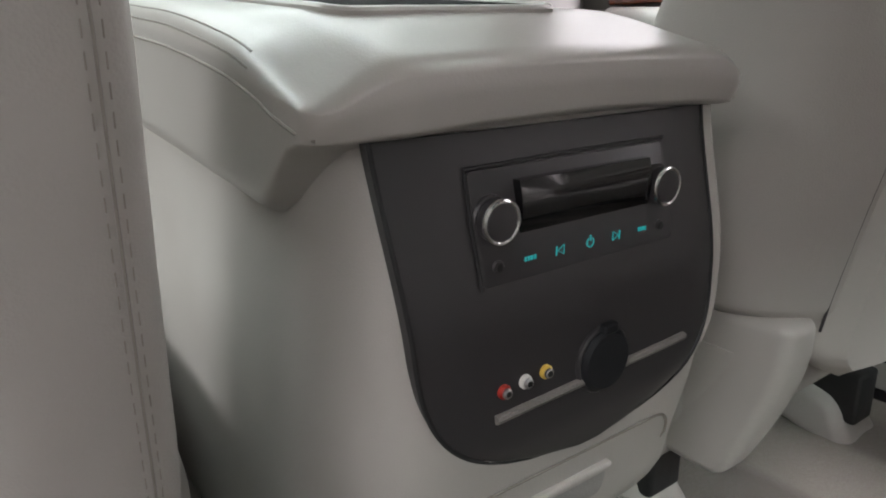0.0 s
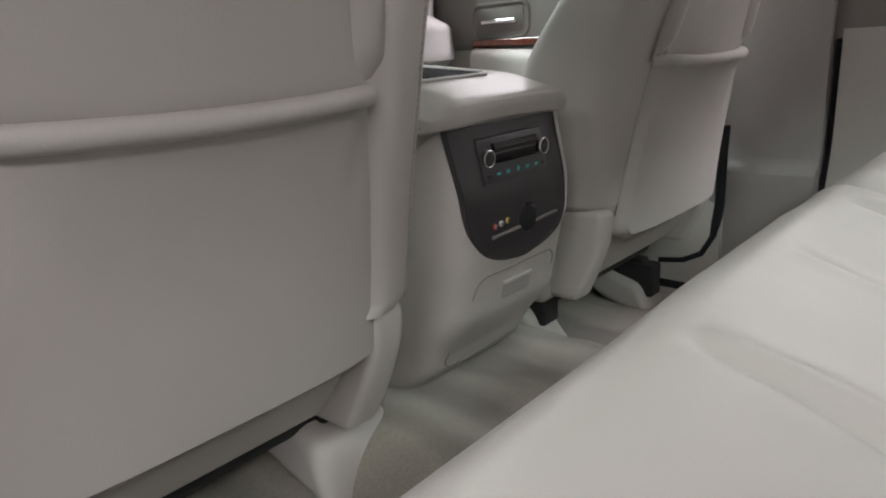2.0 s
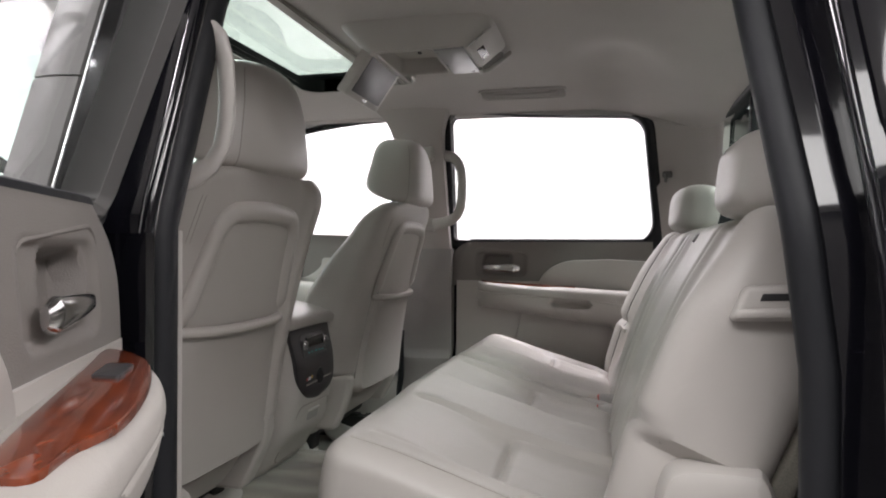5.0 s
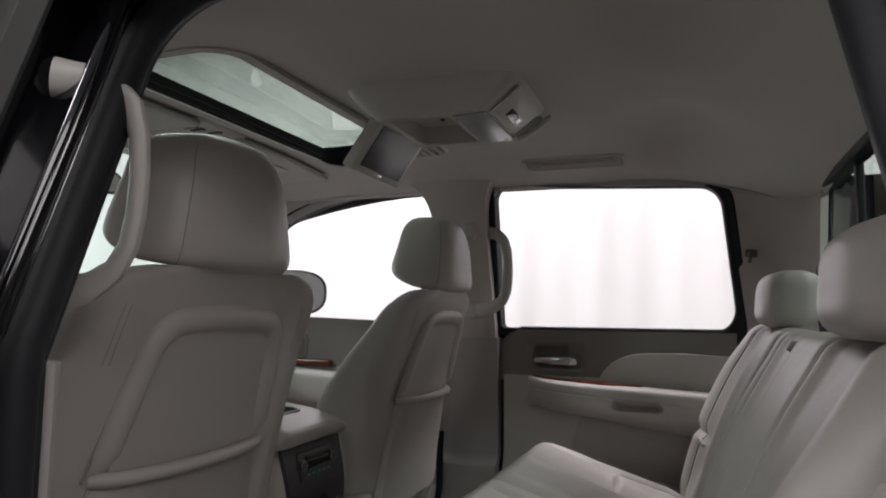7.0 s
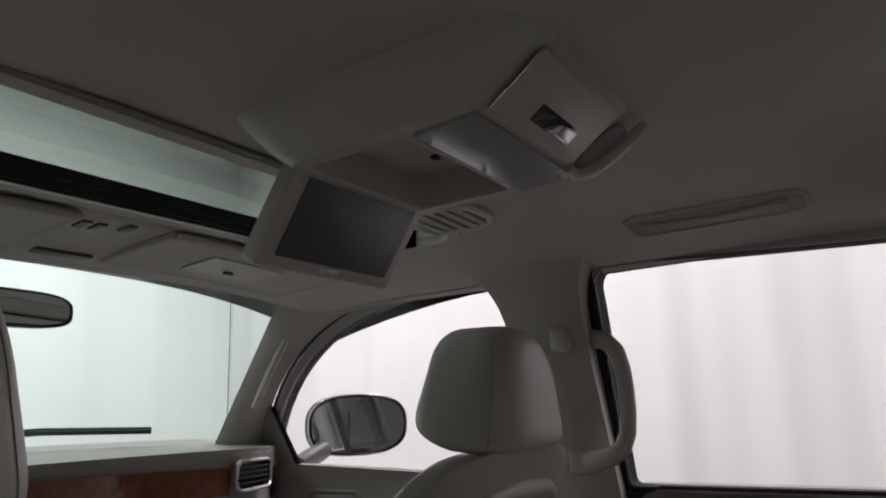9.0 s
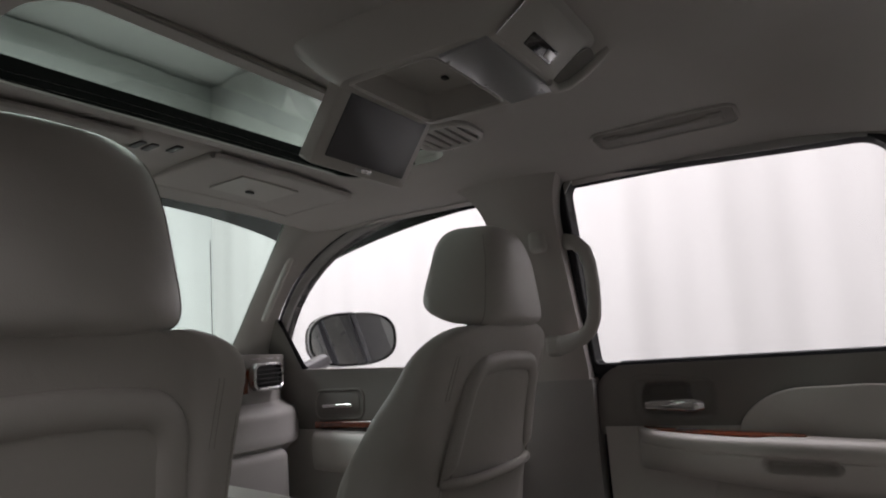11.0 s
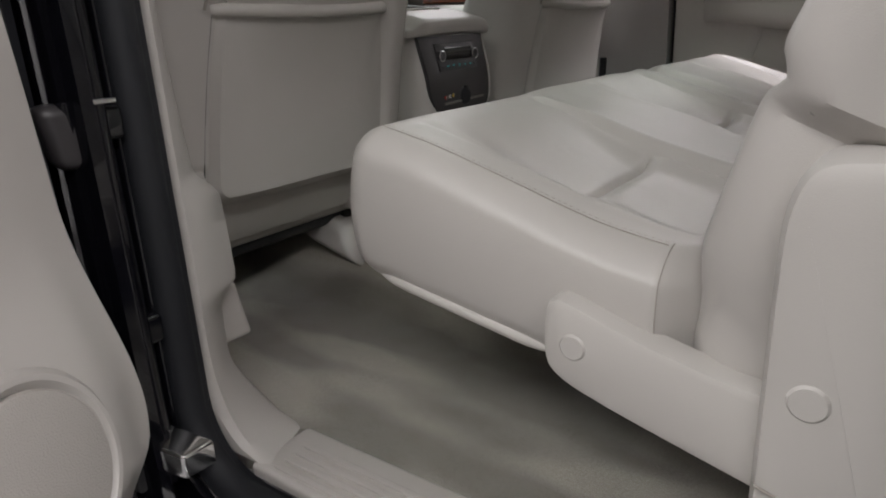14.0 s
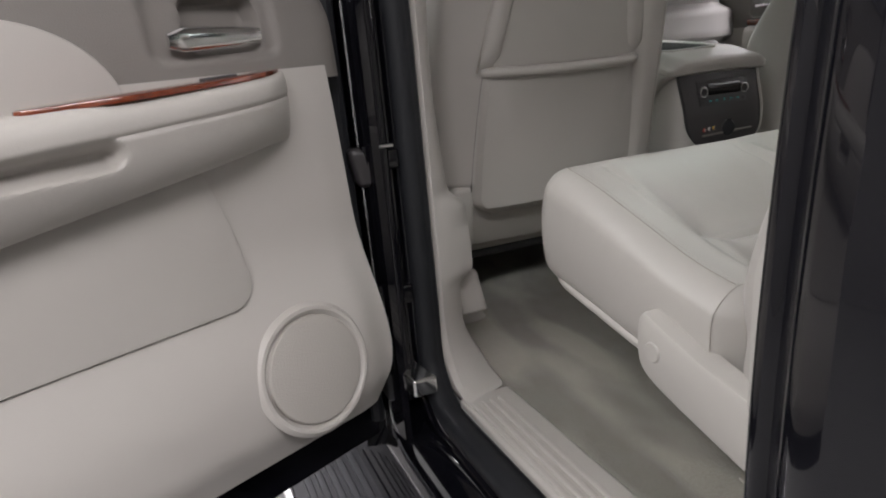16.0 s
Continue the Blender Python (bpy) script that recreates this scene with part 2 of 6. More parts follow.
    if grain:
        if pebble:
            tex = nt.nodes.new("ShaderNodeTexVoronoi")
            tex.inputs["Scale"].default_value = grain_scale
            h = tex.outputs["Distance"]
        else:
            tex = nt.nodes.new("ShaderNodeTexNoise")
            tex.inputs["Scale"].default_value, tex.inputs["Detail"].default_value = grain_scale, 2.0
            h = tex.outputs["Fac"]
        nt.links.new(geo.outputs["Position"], tex.inputs["Vector"])
        bump = nt.nodes.new("ShaderNodeBump")
        bump.inputs["Strength"].default_value, bump.inputs["Distance"].default_value = grain, 0.001
        nt.links.new(h, bump.inputs["Height"])
        nt.links.new(bump.outputs["Normal"], b.inputs["Normal"])
        if crinkle:
            # soft wrinkles of stretched hide
            soft, fold = nt.nodes.new("ShaderNodeTexNoise"), nt.nodes.new("ShaderNodeBump")
            soft.inputs["Scale"].default_value, soft.inputs["Detail"].default_value, soft.inputs["Distortion"].default_value = 17.0, 3.0, 0.9
            fold.inputs["Strength"].default_value, fold.inputs["Distance"].default_value = crinkle, 0.006
            nt.links.new(geo.outputs["Position"], soft.inputs["Vector"])
            nt.links.new(soft.outputs["Fac"], fold.inputs["Height"])
            nt.links.new(fold.outputs["Normal"], bump.inputs["Normal"])
    return m


def glass(name, tint, gloss=1.0):
    m = bpy.data.materials.new(name)
    m.use_nodes = True
    nt = m.node_tree
    for n in list(nt.nodes):
        nt.nodes.remove(n)
    out, mix = nt.nodes.new("ShaderNodeOutputMaterial"), nt.nodes.new("ShaderNodeMixShader")
    clear, shine, face = nt.nodes.new("ShaderNodeBsdfTransparent"), nt.nodes.new("ShaderNodeBsdfGlossy"), nt.nodes.new("ShaderNodeLayerWeight")
    power, fres = nt.nodes.new("ShaderNodeMath"), nt.nodes.new("ShaderNodeMath")
    face.inputs["Blend"].default_value = 0.5
    power.operation, power.inputs[1].default_value = "POWER", 5.0
    fres.operation, fres.inputs[1].default_value, fres.inputs[2].default_value = "MULTIPLY_ADD", 0.8, 0.03 * gloss
    nt.links.new(face.outputs["Facing"], power.inputs[0])
    nt.links.new(power.outputs[0], fres.inputs[0])
    clear.inputs["Color"].default_value = (*tint, 1)
    shine.inputs["Roughness"].default_value = 0.02
    nt.links.new(fres.outputs[0], mix.inputs[0])
    nt.links.new(clear.outputs[0], mix.inputs[1])
    nt.links.new(shine.outputs[0], mix.inputs[2])
    nt.links.new(mix.outputs[0], out.inputs[0])
    return m


LEATHER = material("grey_beige_leather", (0.46, 0.435, 0.41), 0.36, vary=0.07, scale=5, grain=0.12, grain_scale=800, pebble=True, spec=0.45, crinkle=0.17)
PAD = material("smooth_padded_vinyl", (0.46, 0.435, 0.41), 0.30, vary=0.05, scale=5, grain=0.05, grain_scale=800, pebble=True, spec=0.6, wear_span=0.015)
SEAM = material("leather_seam", (0.30, 0.275, 0.245), 0.6, vary=0.1, grain=0.2)
# Seam colour darkened to hold the shadow deep in the backrest creases.
SEAM_SHADE = material("seam_shade", (0.12, 0.11, 0.10), 0.8, vary=0.1)
THREAD = material("pale_thread", (0.36, 0.33, 0.295), 0.75, vary=0.1)
VINYL = material("grey_beige_vinyl", (0.45, 0.428, 0.40), 0.46, vary=0.05, scale=4, grain=0.1, grain_scale=700, pebble=True, crinkle=0.18)
PLASTIC = material("beige_plastic", (0.49, 0.465, 0.438), 0.40, vary=0.05, scale=4, grain=0.08, grain_scale=800, pebble=True)
TAUPE = material("taupe_plastic", (0.20, 0.184, 0.172), 0.55, vary=0.07, scale=4, grain=0.25, grain_scale=700, pebble=True)
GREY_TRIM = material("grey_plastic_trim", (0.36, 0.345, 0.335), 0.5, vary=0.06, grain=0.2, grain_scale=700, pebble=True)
CLOTH = material("headliner_cloth", (0.45, 0.417, 0.398), 0.95, vary=0.06, scale=7, grain=0.3, grain_scale=1200, sheen=0.2)
CARPET = material("carpet_pile", (0.285, 0.265, 0.225), 0.98, vary=0.16, scale=9, grain=1.0, grain_scale=900, mottle=0.4, sheen=0.3, nap=0.26)
BLACK_PAINT = material("black_paint", (0.004, 0.004, 0.006), 0.14, coat=0.9, vary=0.1, spec=0.12)
SATIN = material("satin_dark_plastic", (0.15, 0.142, 0.138), 0.45, vary=0.08, scale=9, grain=0.2, grain_scale=900, pebble=True)
GASKET = material("grey_rubber_gasket", (0.10, 0.097, 0.095), 0.5, vary=0.12, scale=14, grain=0.1)
# Headliner beige darkened by a third: shade of the handle pocket in the colour.
CLOTH_SHADED = material("shaded_handle_plastic", (0.30, 0.278, 0.262), 0.8, vary=0.06, scale=9, grain=0.25, grain_scale=1000)
RUBBER = material("black_rubber", (0.014, 0.015, 0.018), 0.55, vary=0.2, scale=20, grain=0.1, spec=0.35)
STITCH = material("tan_thread", (0.31, 0.28, 0.25), 0.7, vary=0.1)
FELT = material("black_felt", (0.008, 0.008, 0.008), 0.95, vary=0.3, scale=20, grain=0.2, spec=0.15)
DARK = material("dark_metal", (0.02, 0.02, 0.021), 0.6, vary=0.3, scale=30)
FACIA = material("charcoal_plastic", (0.042, 0.039, 0.041), 0.38, vary=0.08, grain=0.08, grain_scale=1500)
GLOSS_BLACK = material("gloss_black", (0.008, 0.008, 0.009), 0.08, coat=0.5)
CHROME = material("chrome", (0.78, 0.78, 0.78), 0.1, metal=1.0, vary=0.03)
STEEL = material("brushed_steel", (0.6, 0.6, 0.6), 0.28, metal=1.0, vary=0.06)
SCREEN = material("dark_screen", (0.075, 0.072, 0.078), 0.42, vary=0.03)
MIRROR = material("mirror_glass", (0.85, 0.87, 0.88), 0.02, metal=1.0, vary=0.01)
WALL = material("white_sheeting", (0.75, 0.74, 0.73), 0.7, vary=0.05, scale=1.5)
WALL_GREEN = material("pale_wall", (0.82, 0.83, 0.82), 0.7, vary=0.03, scale=1.5)
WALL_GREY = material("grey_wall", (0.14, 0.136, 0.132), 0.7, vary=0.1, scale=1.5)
CONCRETE = material("grey_concrete", (0.13, 0.127, 0.125), 0.6, vary=0.18, scale=2.5, grain=0.2, grain_scale=120)
RED = material("red_plastic", (0.45, 0.035, 0.025), 0.4)
WHITE_JACK = material("white_plastic", (0.75, 0.73, 0.70), 0.4)
YELLOW = material("yellow_plastic", (0.75, 0.5, 0.08), 0.4)
GLASS = glass("clear_glass", (0.97, 0.985, 0.98))
SUN_GLASS = glass("sunroof_glass", (0.54, 0.61, 0.57))
GREEN_GLASS = glass("green_glass", (0.83, 0.91, 0.875))


def wood():
    m = material("burl_wood", (0.22, 0.055, 0.02), 0.2, coat=0.8, vary=0.3)
    nt = m.node_tree
    b = nt.nodes["Principled BSDF"]
    geo, warped, ramp = (nt.nodes.new(k) for k in ("ShaderNodeNewGeometry", "ShaderNodeTexNoise", "ShaderNodeValToRGB"))
    warped.inputs["Scale"].default_value, warped.inputs["Distortion"].default_value, warped.inputs["Detail"].default_value = 16, 3.5, 6
    nt.links.new(geo.outputs["Position"], warped.inputs["Vector"])
    ramp.color_ramp.elements[0].color, ramp.color_ramp.elements[0].position = (0.085, 0.018, 0.008, 1), 0.3
    ramp.color_ramp.elements[1].color, ramp.color_ramp.elements[1].position = (0.22, 0.048, 0.018, 1), 0.7
    nt.links.new(warped.outputs["Fac"], ramp.inputs["Fac"])
    nt.links.new(ramp.outputs["Color"], b.inputs["Base Color"])
    return m


def glow(name, colour, strength):
    m = bpy.data.materials.new(name)
    m.use_nodes = True
    b = m.node_tree.nodes["Principled BSDF"]
    b.inputs["Base Color"].default_value = (*colour, 1)
    b.inputs["Emission Color"].default_value = (*colour, 1)
    b.inputs["Emission Strength"].default_value = strength
    return m


WOOD = wood()
TEAL = glow("teal_backlight", (0.02, 0.36, 0.36), 0.22)


# ---- the bay round the truck ----
GROUND = 0.1
lone("ground", sheet(lambda u, v: (-40 + 80 * u, -40 + 80 * v, GROUND), 8, 8, (0, 0, -0.1)), CONCRETE, "grey concrete bay floor", "floor", kind="structure")


def folds(along, z):
    return 0.018 * math.sin(along * 9.0 + 1.3 * math.sin(along * 2.1)) + 0.008 * math.sin(along * 27 + z * 0.7) + 0.01 * math.sin(along * 3.7 + z * 1.9)


lone("wall_right", sheet(lambda u, v: (2.9 + folds(-5 + 8.6 * u, 3.7 * v), -5.1 + 8.69 * u, GROUND + 3.6 * v), 240, 10, (0.06, 0, 0)), WALL, "white sheeting wall with vertical folds", "wall", kind="structure")
lone("wall_front", sheet(lambda u, v: (-4.6 + 7.52 * u, 3.6 + 0.5 * folds(7.3 * u, 3.7 * v), GROUND + 3.6 * v), 160, 10, (0, 0.06, 0)), WALL_GREEN, "pale wall of the bay", "wall", kind="structure")
# Left and back walls are unseen, darkened so the black paint reflects less.
lone("wall_left", sheet(lambda u, v: (-4.6, -5 + 8.6 * u, GROUND + 3.6 * v), 2, 2, (-0.06, 0, 0)), WALL_GREY, "unseen wall, dark grey to darken reflections", "wall", kind="structure")
lone("wall_back", sheet(lambda u, v: (-4.6 + 7.5 * u, -5.1, GROUND + 3.6 * v), 2, 2, (0, -0.06, 0)), WALL_GREY, "unseen wall, dark grey to darken reflections", "wall", kind="structure")
lone("ceiling", sheet(lambda u, v: (-4.6 + 7.6 * u, -5.1 + 8.8 * v, 3.72), 2, 2, (0, 0, 0.08)), WALL, "white ceiling of the bay", "ceiling", kind="structure")
lone("corner_post", rbox(2.80, 3.50, 1.25, 0.005, 0.005, 2.3, 0.001), DARK, "thin dark upright post in the wall corner", "post")


# ---- cab shell ----
def floor_z(x, y):
    return 0.695 + 0.115 * smooth01((0.36 - abs(x)) / 0.22) * smooth01((y + 0.55) / 0.35 + 0.4)


lone("floor", sheet(lambda u, v: (-0.735 + 1.47 * u, -1.02 + 2.2 * v, floor_z(-0.735 + 1.47 * u, -1.02 + 2.2 * v) + 0.0025 * noise.noise(Vector((u * 40, v * 60, 0)))), 90, 120, (0, 0, -0.03)),
     CARPET, "olive-grey cut-pile carpet with vacuum marks", "carpet", kind="structure")


def roof_z(x, y):
    z = 1.822 - 0.045 * (abs(x) / 0.66) ** 2.8
    z -= 0.10 * max(0, (-0.55 - y) / 0.43) ** 2
    z -= 0.022 * max(0, (y - 0.30) / 0.35) ** 1.6
    # scooped headroom above the rear seats
    z += 0.034 * smooth01(1.25 - math.hypot((abs(x) - 0.34) / 0.24, (y + 0.68) / 0.13))
    return z


# bulkhead and footwell sides that close the cab in front
front_wall = thing("wall_firewall", (0, 1.2, 0.7), "dark carpeted bulkhead under the dashboard", "bulkhead", kind="structure")
part("bulkhead_panel", sheet(lambda u, v: (-0.82 + 1.64 * u, 1.165 + 0.03 * math.sin(v * 3), 0.60 + 0.81 * v), 8, 8, (0, 0.02, 0)), CARPET, front_wall)
for side in (1, -1):
    part("footwell_side", sheet(lambda u, v: (side * 0.805, 0.80 + 0.37 * u, 0.60 + 0.77 * v), 6, 6, (side * 0.02, 0, 0)), CARPET, front_wall)


def header_y(x):
    """Front edge of the headliner above the windscreen."""
    return 0.545 + 0.05 * (1 - (x / 0.68) ** 2)


def headliner():
    xs = sorted(set([-0.69, -0.66, 0.66, 0.69] + list(np.round(np.linspace(-0.62, 0.62, 56), 4)) + [-0.40, 0.40]))
    ys = sorted(set(list(np.round(np.linspace(-0.99, 0.68, 76), 4)) + [-0.03, 0.228]))
    verts, faces = [], []
    for s in (0, 0.012):
        for x in xs:
            for y in ys:
                yy = y if y < 0.3 else 0.3 + (y - 0.3) * (header_y(x) - 0.3) / 0.38
                verts.append((x, yy, roof_z(x, yy) + s))
    n, o = len(ys), len(xs) * len(ys)

    def hole(a, b):
        xm, ym = (xs[a] + xs[a + 1]) / 2, (ys[b] + ys[b + 1]) / 2
        return -0.40 < xm < 0.40 and -0.03 < ym < 0.228

    for a in range(len(xs) - 1):
        for b in range(n - 1):
            if hole(a, b):
                continue
            q = (a * n + b, (a + 1) * n + b, (a + 1) * n + b + 1, a * n + b + 1)
            faces += [q[::-1], tuple(i + o for i in q)]
    return verts, faces


lone("headliner", headliner(), CLOTH, "beige cloth headliner with a sunroof opening", "headliner", kind="structure")
SUN = round_rect(-0.40, -0.03, 0.40, 0.228, 0.05, 8)
sunroof = thing("sunroof", (0, 0.14, 1.84), "green-tinted glass sunroof with a black seal", "sunroof", kind="structure")
part("sunroof_frame", ring_frame(SUN, 0.022, 0.006, lambda a, b, c: (a, b, roof_z(a, b) - 0.003 + c)), CLOTH, sunroof, "cloth-wrapped opening edge")
part("opening_wall", ring_frame(round_rect(-0.402, -0.032, 0.402, 0.231, 0.05, 8), 0.006, 0.026, lambda a, b, c: (a, b, roof_z(a, b) + 0.002 + c)), CLOTH, sunroof)
u_line = [(-0.400, 0.06)] + [p for p in sorted(round_rect(-0.400, -0.03, 0.400, 0.229, 0.06, 10)) if p[1] > 0.12] + [(0.400, 0.06)]
part("seal", sheet(lambda u, v: (u_line[round(u * (len(u_line) - 1))][0], u_line[round(u * (len(u_line) - 1))][1], roof_z(*u_line[round(u * (len(u_line) - 1))]) - 0.001 + 0.037 * v), len(u_line) - 1, 2, (0, 0.003, 0)), FELT, sunroof, "matt black front seal")
part("sunroof_glass", sheet(lambda u, v: (-0.42 + 0.84 * u, -0.05 + 0.45 * v, 1.866 - 0.008 * (2 * u - 1) ** 2), 12, 4, (0, 0, 0.005)), SUN_GLASS, sunroof)
part("rear_channel", rbox(0.0, -0.055, roof_z(0, -0.05) - 0.006, 0.78, 0.004, 0.004, 0.001), SEAM, sunroof, "shade track line")


def roof_panel():
    def z(x, y):
        return 1.872 - 0.035 * abs(x / 0.6) ** 3 - 0.05 * max(0, (y - 0.35) / 0.5) ** 1.6 - 0.08 * max(0, (-0.6 - y) / 0.5) ** 2
    strips = []
    for x0, x1, y0, y1 in ((-0.74, -0.42, -1.05, 0.75), (0.42, 0.74, -1.05, 0.75), (-0.42, 0.42, -1.05, -0.05), (-0.42, 0.42, 0.40, 0.75)):
        strips.append(sheet(lambda u, v: (x0 + (x1 - x0) * u, y0 + (y1 - y0) * v, z(x0 + (x1 - x0) * u, y0 + (y1 - y0) * v)), 10, 16, (0, 0, 0.012)))
    return join(*strips)


lone("roof", roof_panel(), BLACK_PAINT, "gloss black painted cab roof", "roof", kind="structure")


# side plane: upright below the belt, leaning in above it
def side_x(z):
    return 0.827 - 0.345 * (z - 1.363) if z > 1.363 else 0.827


def on_side(s):
    """Outline (y, z) and depth c towards the cab's middle."""
    return lambda y, z, c: (s * (side_x(z) - c), y, z)


def rounded(corners, n=10):
    """A closed outline from corners (a, b, radius), each rounded by its own radius."""
    out = []
    for k in range(len(corners)):
        a, b, r = corners[k]
        p = Vector((a, b))
        u = (Vector(corners[k - 1][:2]) - p).normalized()
        v = (Vector(corners[(k + 1) % len(corners)][:2]) - p).normalized()
        half = math.acos(max(-1, min(1, u.dot(v)))) / 2
        mid = p + (u + v).normalized() * (r / math.sin(half))
        start, stop = p + u * (r / math.tan(half)) - mid, p + v * (r / math.tan(half)) - mid
        turn = start.angle_signed(stop)
        for i in range(n + 1):
            w = start.copy()
            w.rotate(Matrix.Rotation(-turn * i / n, 2))
            out.append((mid.x + w.x, mid.y + w.y))
    return out


REAR_WINDOW = rounded([(-0.143, 1.371, 0.012), (-0.158, 1.781, 0.035), (-0.768, 1.752, 0.060), (-0.812, 1.364, 0.065)])


def front_window():
    pts = [(0.025, 1.377), (0.30, 1.383), (0.80, 1.400)]
    for k in range(17):
        t = k / 16
        pts.append(((1 - t) ** 2 * 0.86 + 2 * t * (1 - t) * 0.66 + t * t * 0.075, (1 - t) ** 2 * 1.412 + 2 * t * (1 - t) * 1.812 + t * t * 1.783))
    pts += [(0.048, 1.772), (0.034, 1.74), (0.027, 1.6)]
    return pts


FRONT_WINDOW = front_window()


def side_shell(s, name):
    """Roof rail, pillars and sills of one side of the cab."""
    root = thing(name, (s * 0.8, 0, 0.6), "cab side with roof rail and door pillars", "cab side", kind="structure")
    # roof rail between headliner and window heads
    def rail(u, v):
        y = -1.0 + 1.60 * u
        drop = 0.05 * max(0, (y - 0.10) / 0.6) ** 1.7 if y > 0.1 else 0.05 * max(0, (-0.6 - y) / 0.4) ** 2
        top = (s * 0.66, y, roof_z(0.66, y) - 0.002)
        low = (s * 0.700, y, 1.790 - drop * 1.1)
        k = v
        bow = 0.012 * math.sin(math.pi * k)
        return (top[0] + (low[0] - top[0]) * k + s * bow, y, top[2] + (low[2] - top[2]) * k + bow)
    part("roof_rail_trim", sheet(rail, 40, 6, (s * 0.02, 0, 0.012)), CLOTH, root)
    part("roof_rail", sheet(lambda u, v: (s * (0.72 + 0.06 * v), -1.05 + 1.75 * u, 1.785 + 0.09 * (1 - v) - 0.10 * max(0, (-1.05 + 1.75 * u - 0.1) / 0.6) ** 1.7), 20, 3, (s * 0.015, 0, 0.01)), BLACK_PAINT, root)
    return root


side_right, side_left = side_shell(1, "cab_side"), side_shell(-1, "cab_side")


def b_pillar_trim(s):
    root = thing("pillar_trim", (s * 0.76, -0.07, 0.70), "beige plastic door-pillar trim", "pillar trim", "pillar trims")
    def upper(u, v):
        z = 1.335 + 0.462 * v
        y0, y1 = -0.132 - 0.045 * v ** 12, 0.012 + 0.02 * v + 0.06 * v ** 12
        y = y0 + (y1 - y0) * u
        return (s * (side_x(z) - 0.062 - 0.018 * math.sin(math.pi * u) + 0.012 * (1 - v) - 0.025 * v ** 14), y, z)
    part("upper_trim", sheet(upper, 14, 40, (s * 0.055, 0, 0)), CLOTH, root)
    def lower(u, v):
        z = 0.70 + 0.64 * v
        y0, y1 = -0.140, 0.06
        y = y0 + (y1 - y0) * u
        bulge = 0.028 * smooth01((0.985 - z) / 0.022) + 0.02 * smooth01((0.80 - z) / 0.08)
        return (s * (0.772 - 0.016 * math.sin(math.pi * u) - bulge), y, z)
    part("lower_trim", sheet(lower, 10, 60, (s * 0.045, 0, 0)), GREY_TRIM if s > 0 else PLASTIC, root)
    loop = [(0.024, 1.06), (0.026, 1.0), (0.026, 0.90), (0.034, 0.83), (0.056, 0.79), (0.095, 0.770), (0.15, 0.762)]
    part("front_seal", tube([(s * 0.728, y, z) for y, z in loop], 0.010, 10), RUBBER, root, "black rubber door seal")
    # belt rail and anchor
    part("belt_webbing", sheet(lambda u, v: (s * (side_x(1.42 + 0.24 * v) - 0.088), -0.015 + 0.045 * u - 0.02 * v, 1.42 + 0.24 * v), 2, 6, (s * 0.002, 0, 0)), GREY_TRIM, root)
    part("belt_anchor", rbox(s * 0.66, -0.01, 1.655, 0.02, 0.05, 0.04, 0.008), PLASTIC, root)
    return root


b_pillar_trim(1)


def grab_handle(s, back=0.0):
    root = thing("grab_handle", (s * 0.70, -0.15, 1.42), "moulded beige plastic grab handle on the pillar", "grab handle", "grab handles")
    bow = [(0.715, -0.110, 1.652), (0.700, -0.135, 1.650), (0.688, -0.162, 1.643), (0.681, -0.184, 1.622), (0.679, -0.193, 1.59), (0.679, -0.196, 1.55), (0.680, -0.195, 1.51), (0.683, -0.190, 1.475), (0.688, -0.177, 1.450), (0.695, -0.155, 1.434), (0.704, -0.128, 1.426), (0.720, -0.095, 1.420)]
    fine = []
    for p, q in zip(bow, bow[1:]):
        fine += [Vector(p).lerp(Vector(q), t / 3) for t in range(3)]
    fine.append(Vector(bow[-1]))
    part("grip", tube([(s * p.x, p.y + back, p.z) for p in fine], lambda t: 0.0150 + 0.007 * abs(2 * t - 1) ** 3, 14, flat=0.62, up=(s * 0.9, 0.4, 0)), PLASTIC, root)
    for y, z in ((-0.105, 1.652), (-0.09, 1.420)):
        part("mount", rbox(s * (side_x(z) - 0.070), y + 0.018 + back, z, 0.03, 0.04, 0.05, 0.012), PLASTIC, root)
    return root


grab_handle(1)


# rear cab corners, rear wall with window
def rear_corner(s):
    def f(u, v):
        a = u * math.pi / 2
        z = 1.0 + 0.79 * v
        lean = max(0, z - 1.36) * 0.30
        return (s * (0.80 - lean - 0.19 * (1 - math.cos(a)) * (0.8 + 0.2 * v)), -0.79 - 0.185 * math.sin(a), z)
    return sheet(f, 16, 16, (s * 0.02, -0.02, 0))


lone("rear_corner_trim", warp(rear_corner(1), lambda x, y, z: (x, y + (0.006 - 0.050 * max(0, min(1, (1.76 - z) / 0.39))) * min(1, max(0, (y + 0.99) / 0.2)), z)), CLOTH, "taupe moulded rear corner trim of the cab", "corner trim", "rear corner trims")
lone("rear_corner_trim", warp(rear_corner(-1), lambda x, y, z: (max(x, -0.735 + 0.30 * max(0, z - 1.36)), y - 0.085 * min(1, max(0, (y + 0.99) / 0.2)), z)), CLOTH, "taupe moulded rear corner trim of the cab", "corner trim", "rear corner trims")
hook = thing("coat_hook", (0.70, -0.845, 1.56), "dark plastic hook on the rear pillar trim", "hook")
part("hook_plate", rbox(0.722, -0.842, 1.575, 0.014, 0.030, 0.020, 0.005), SATIN, hook)
part("hook_prong", tube([(0.716, -0.842, 1.580), (0.700, -0.838, 1.574), (0.696, -0.836, 1.560), (0.704, -0.836, 1.552)], 0.005, 8), SATIN, hook)
BACK_GLASS = round_rect(-0.60, 1.36, 0.60, 1.705, 0.06, 6)
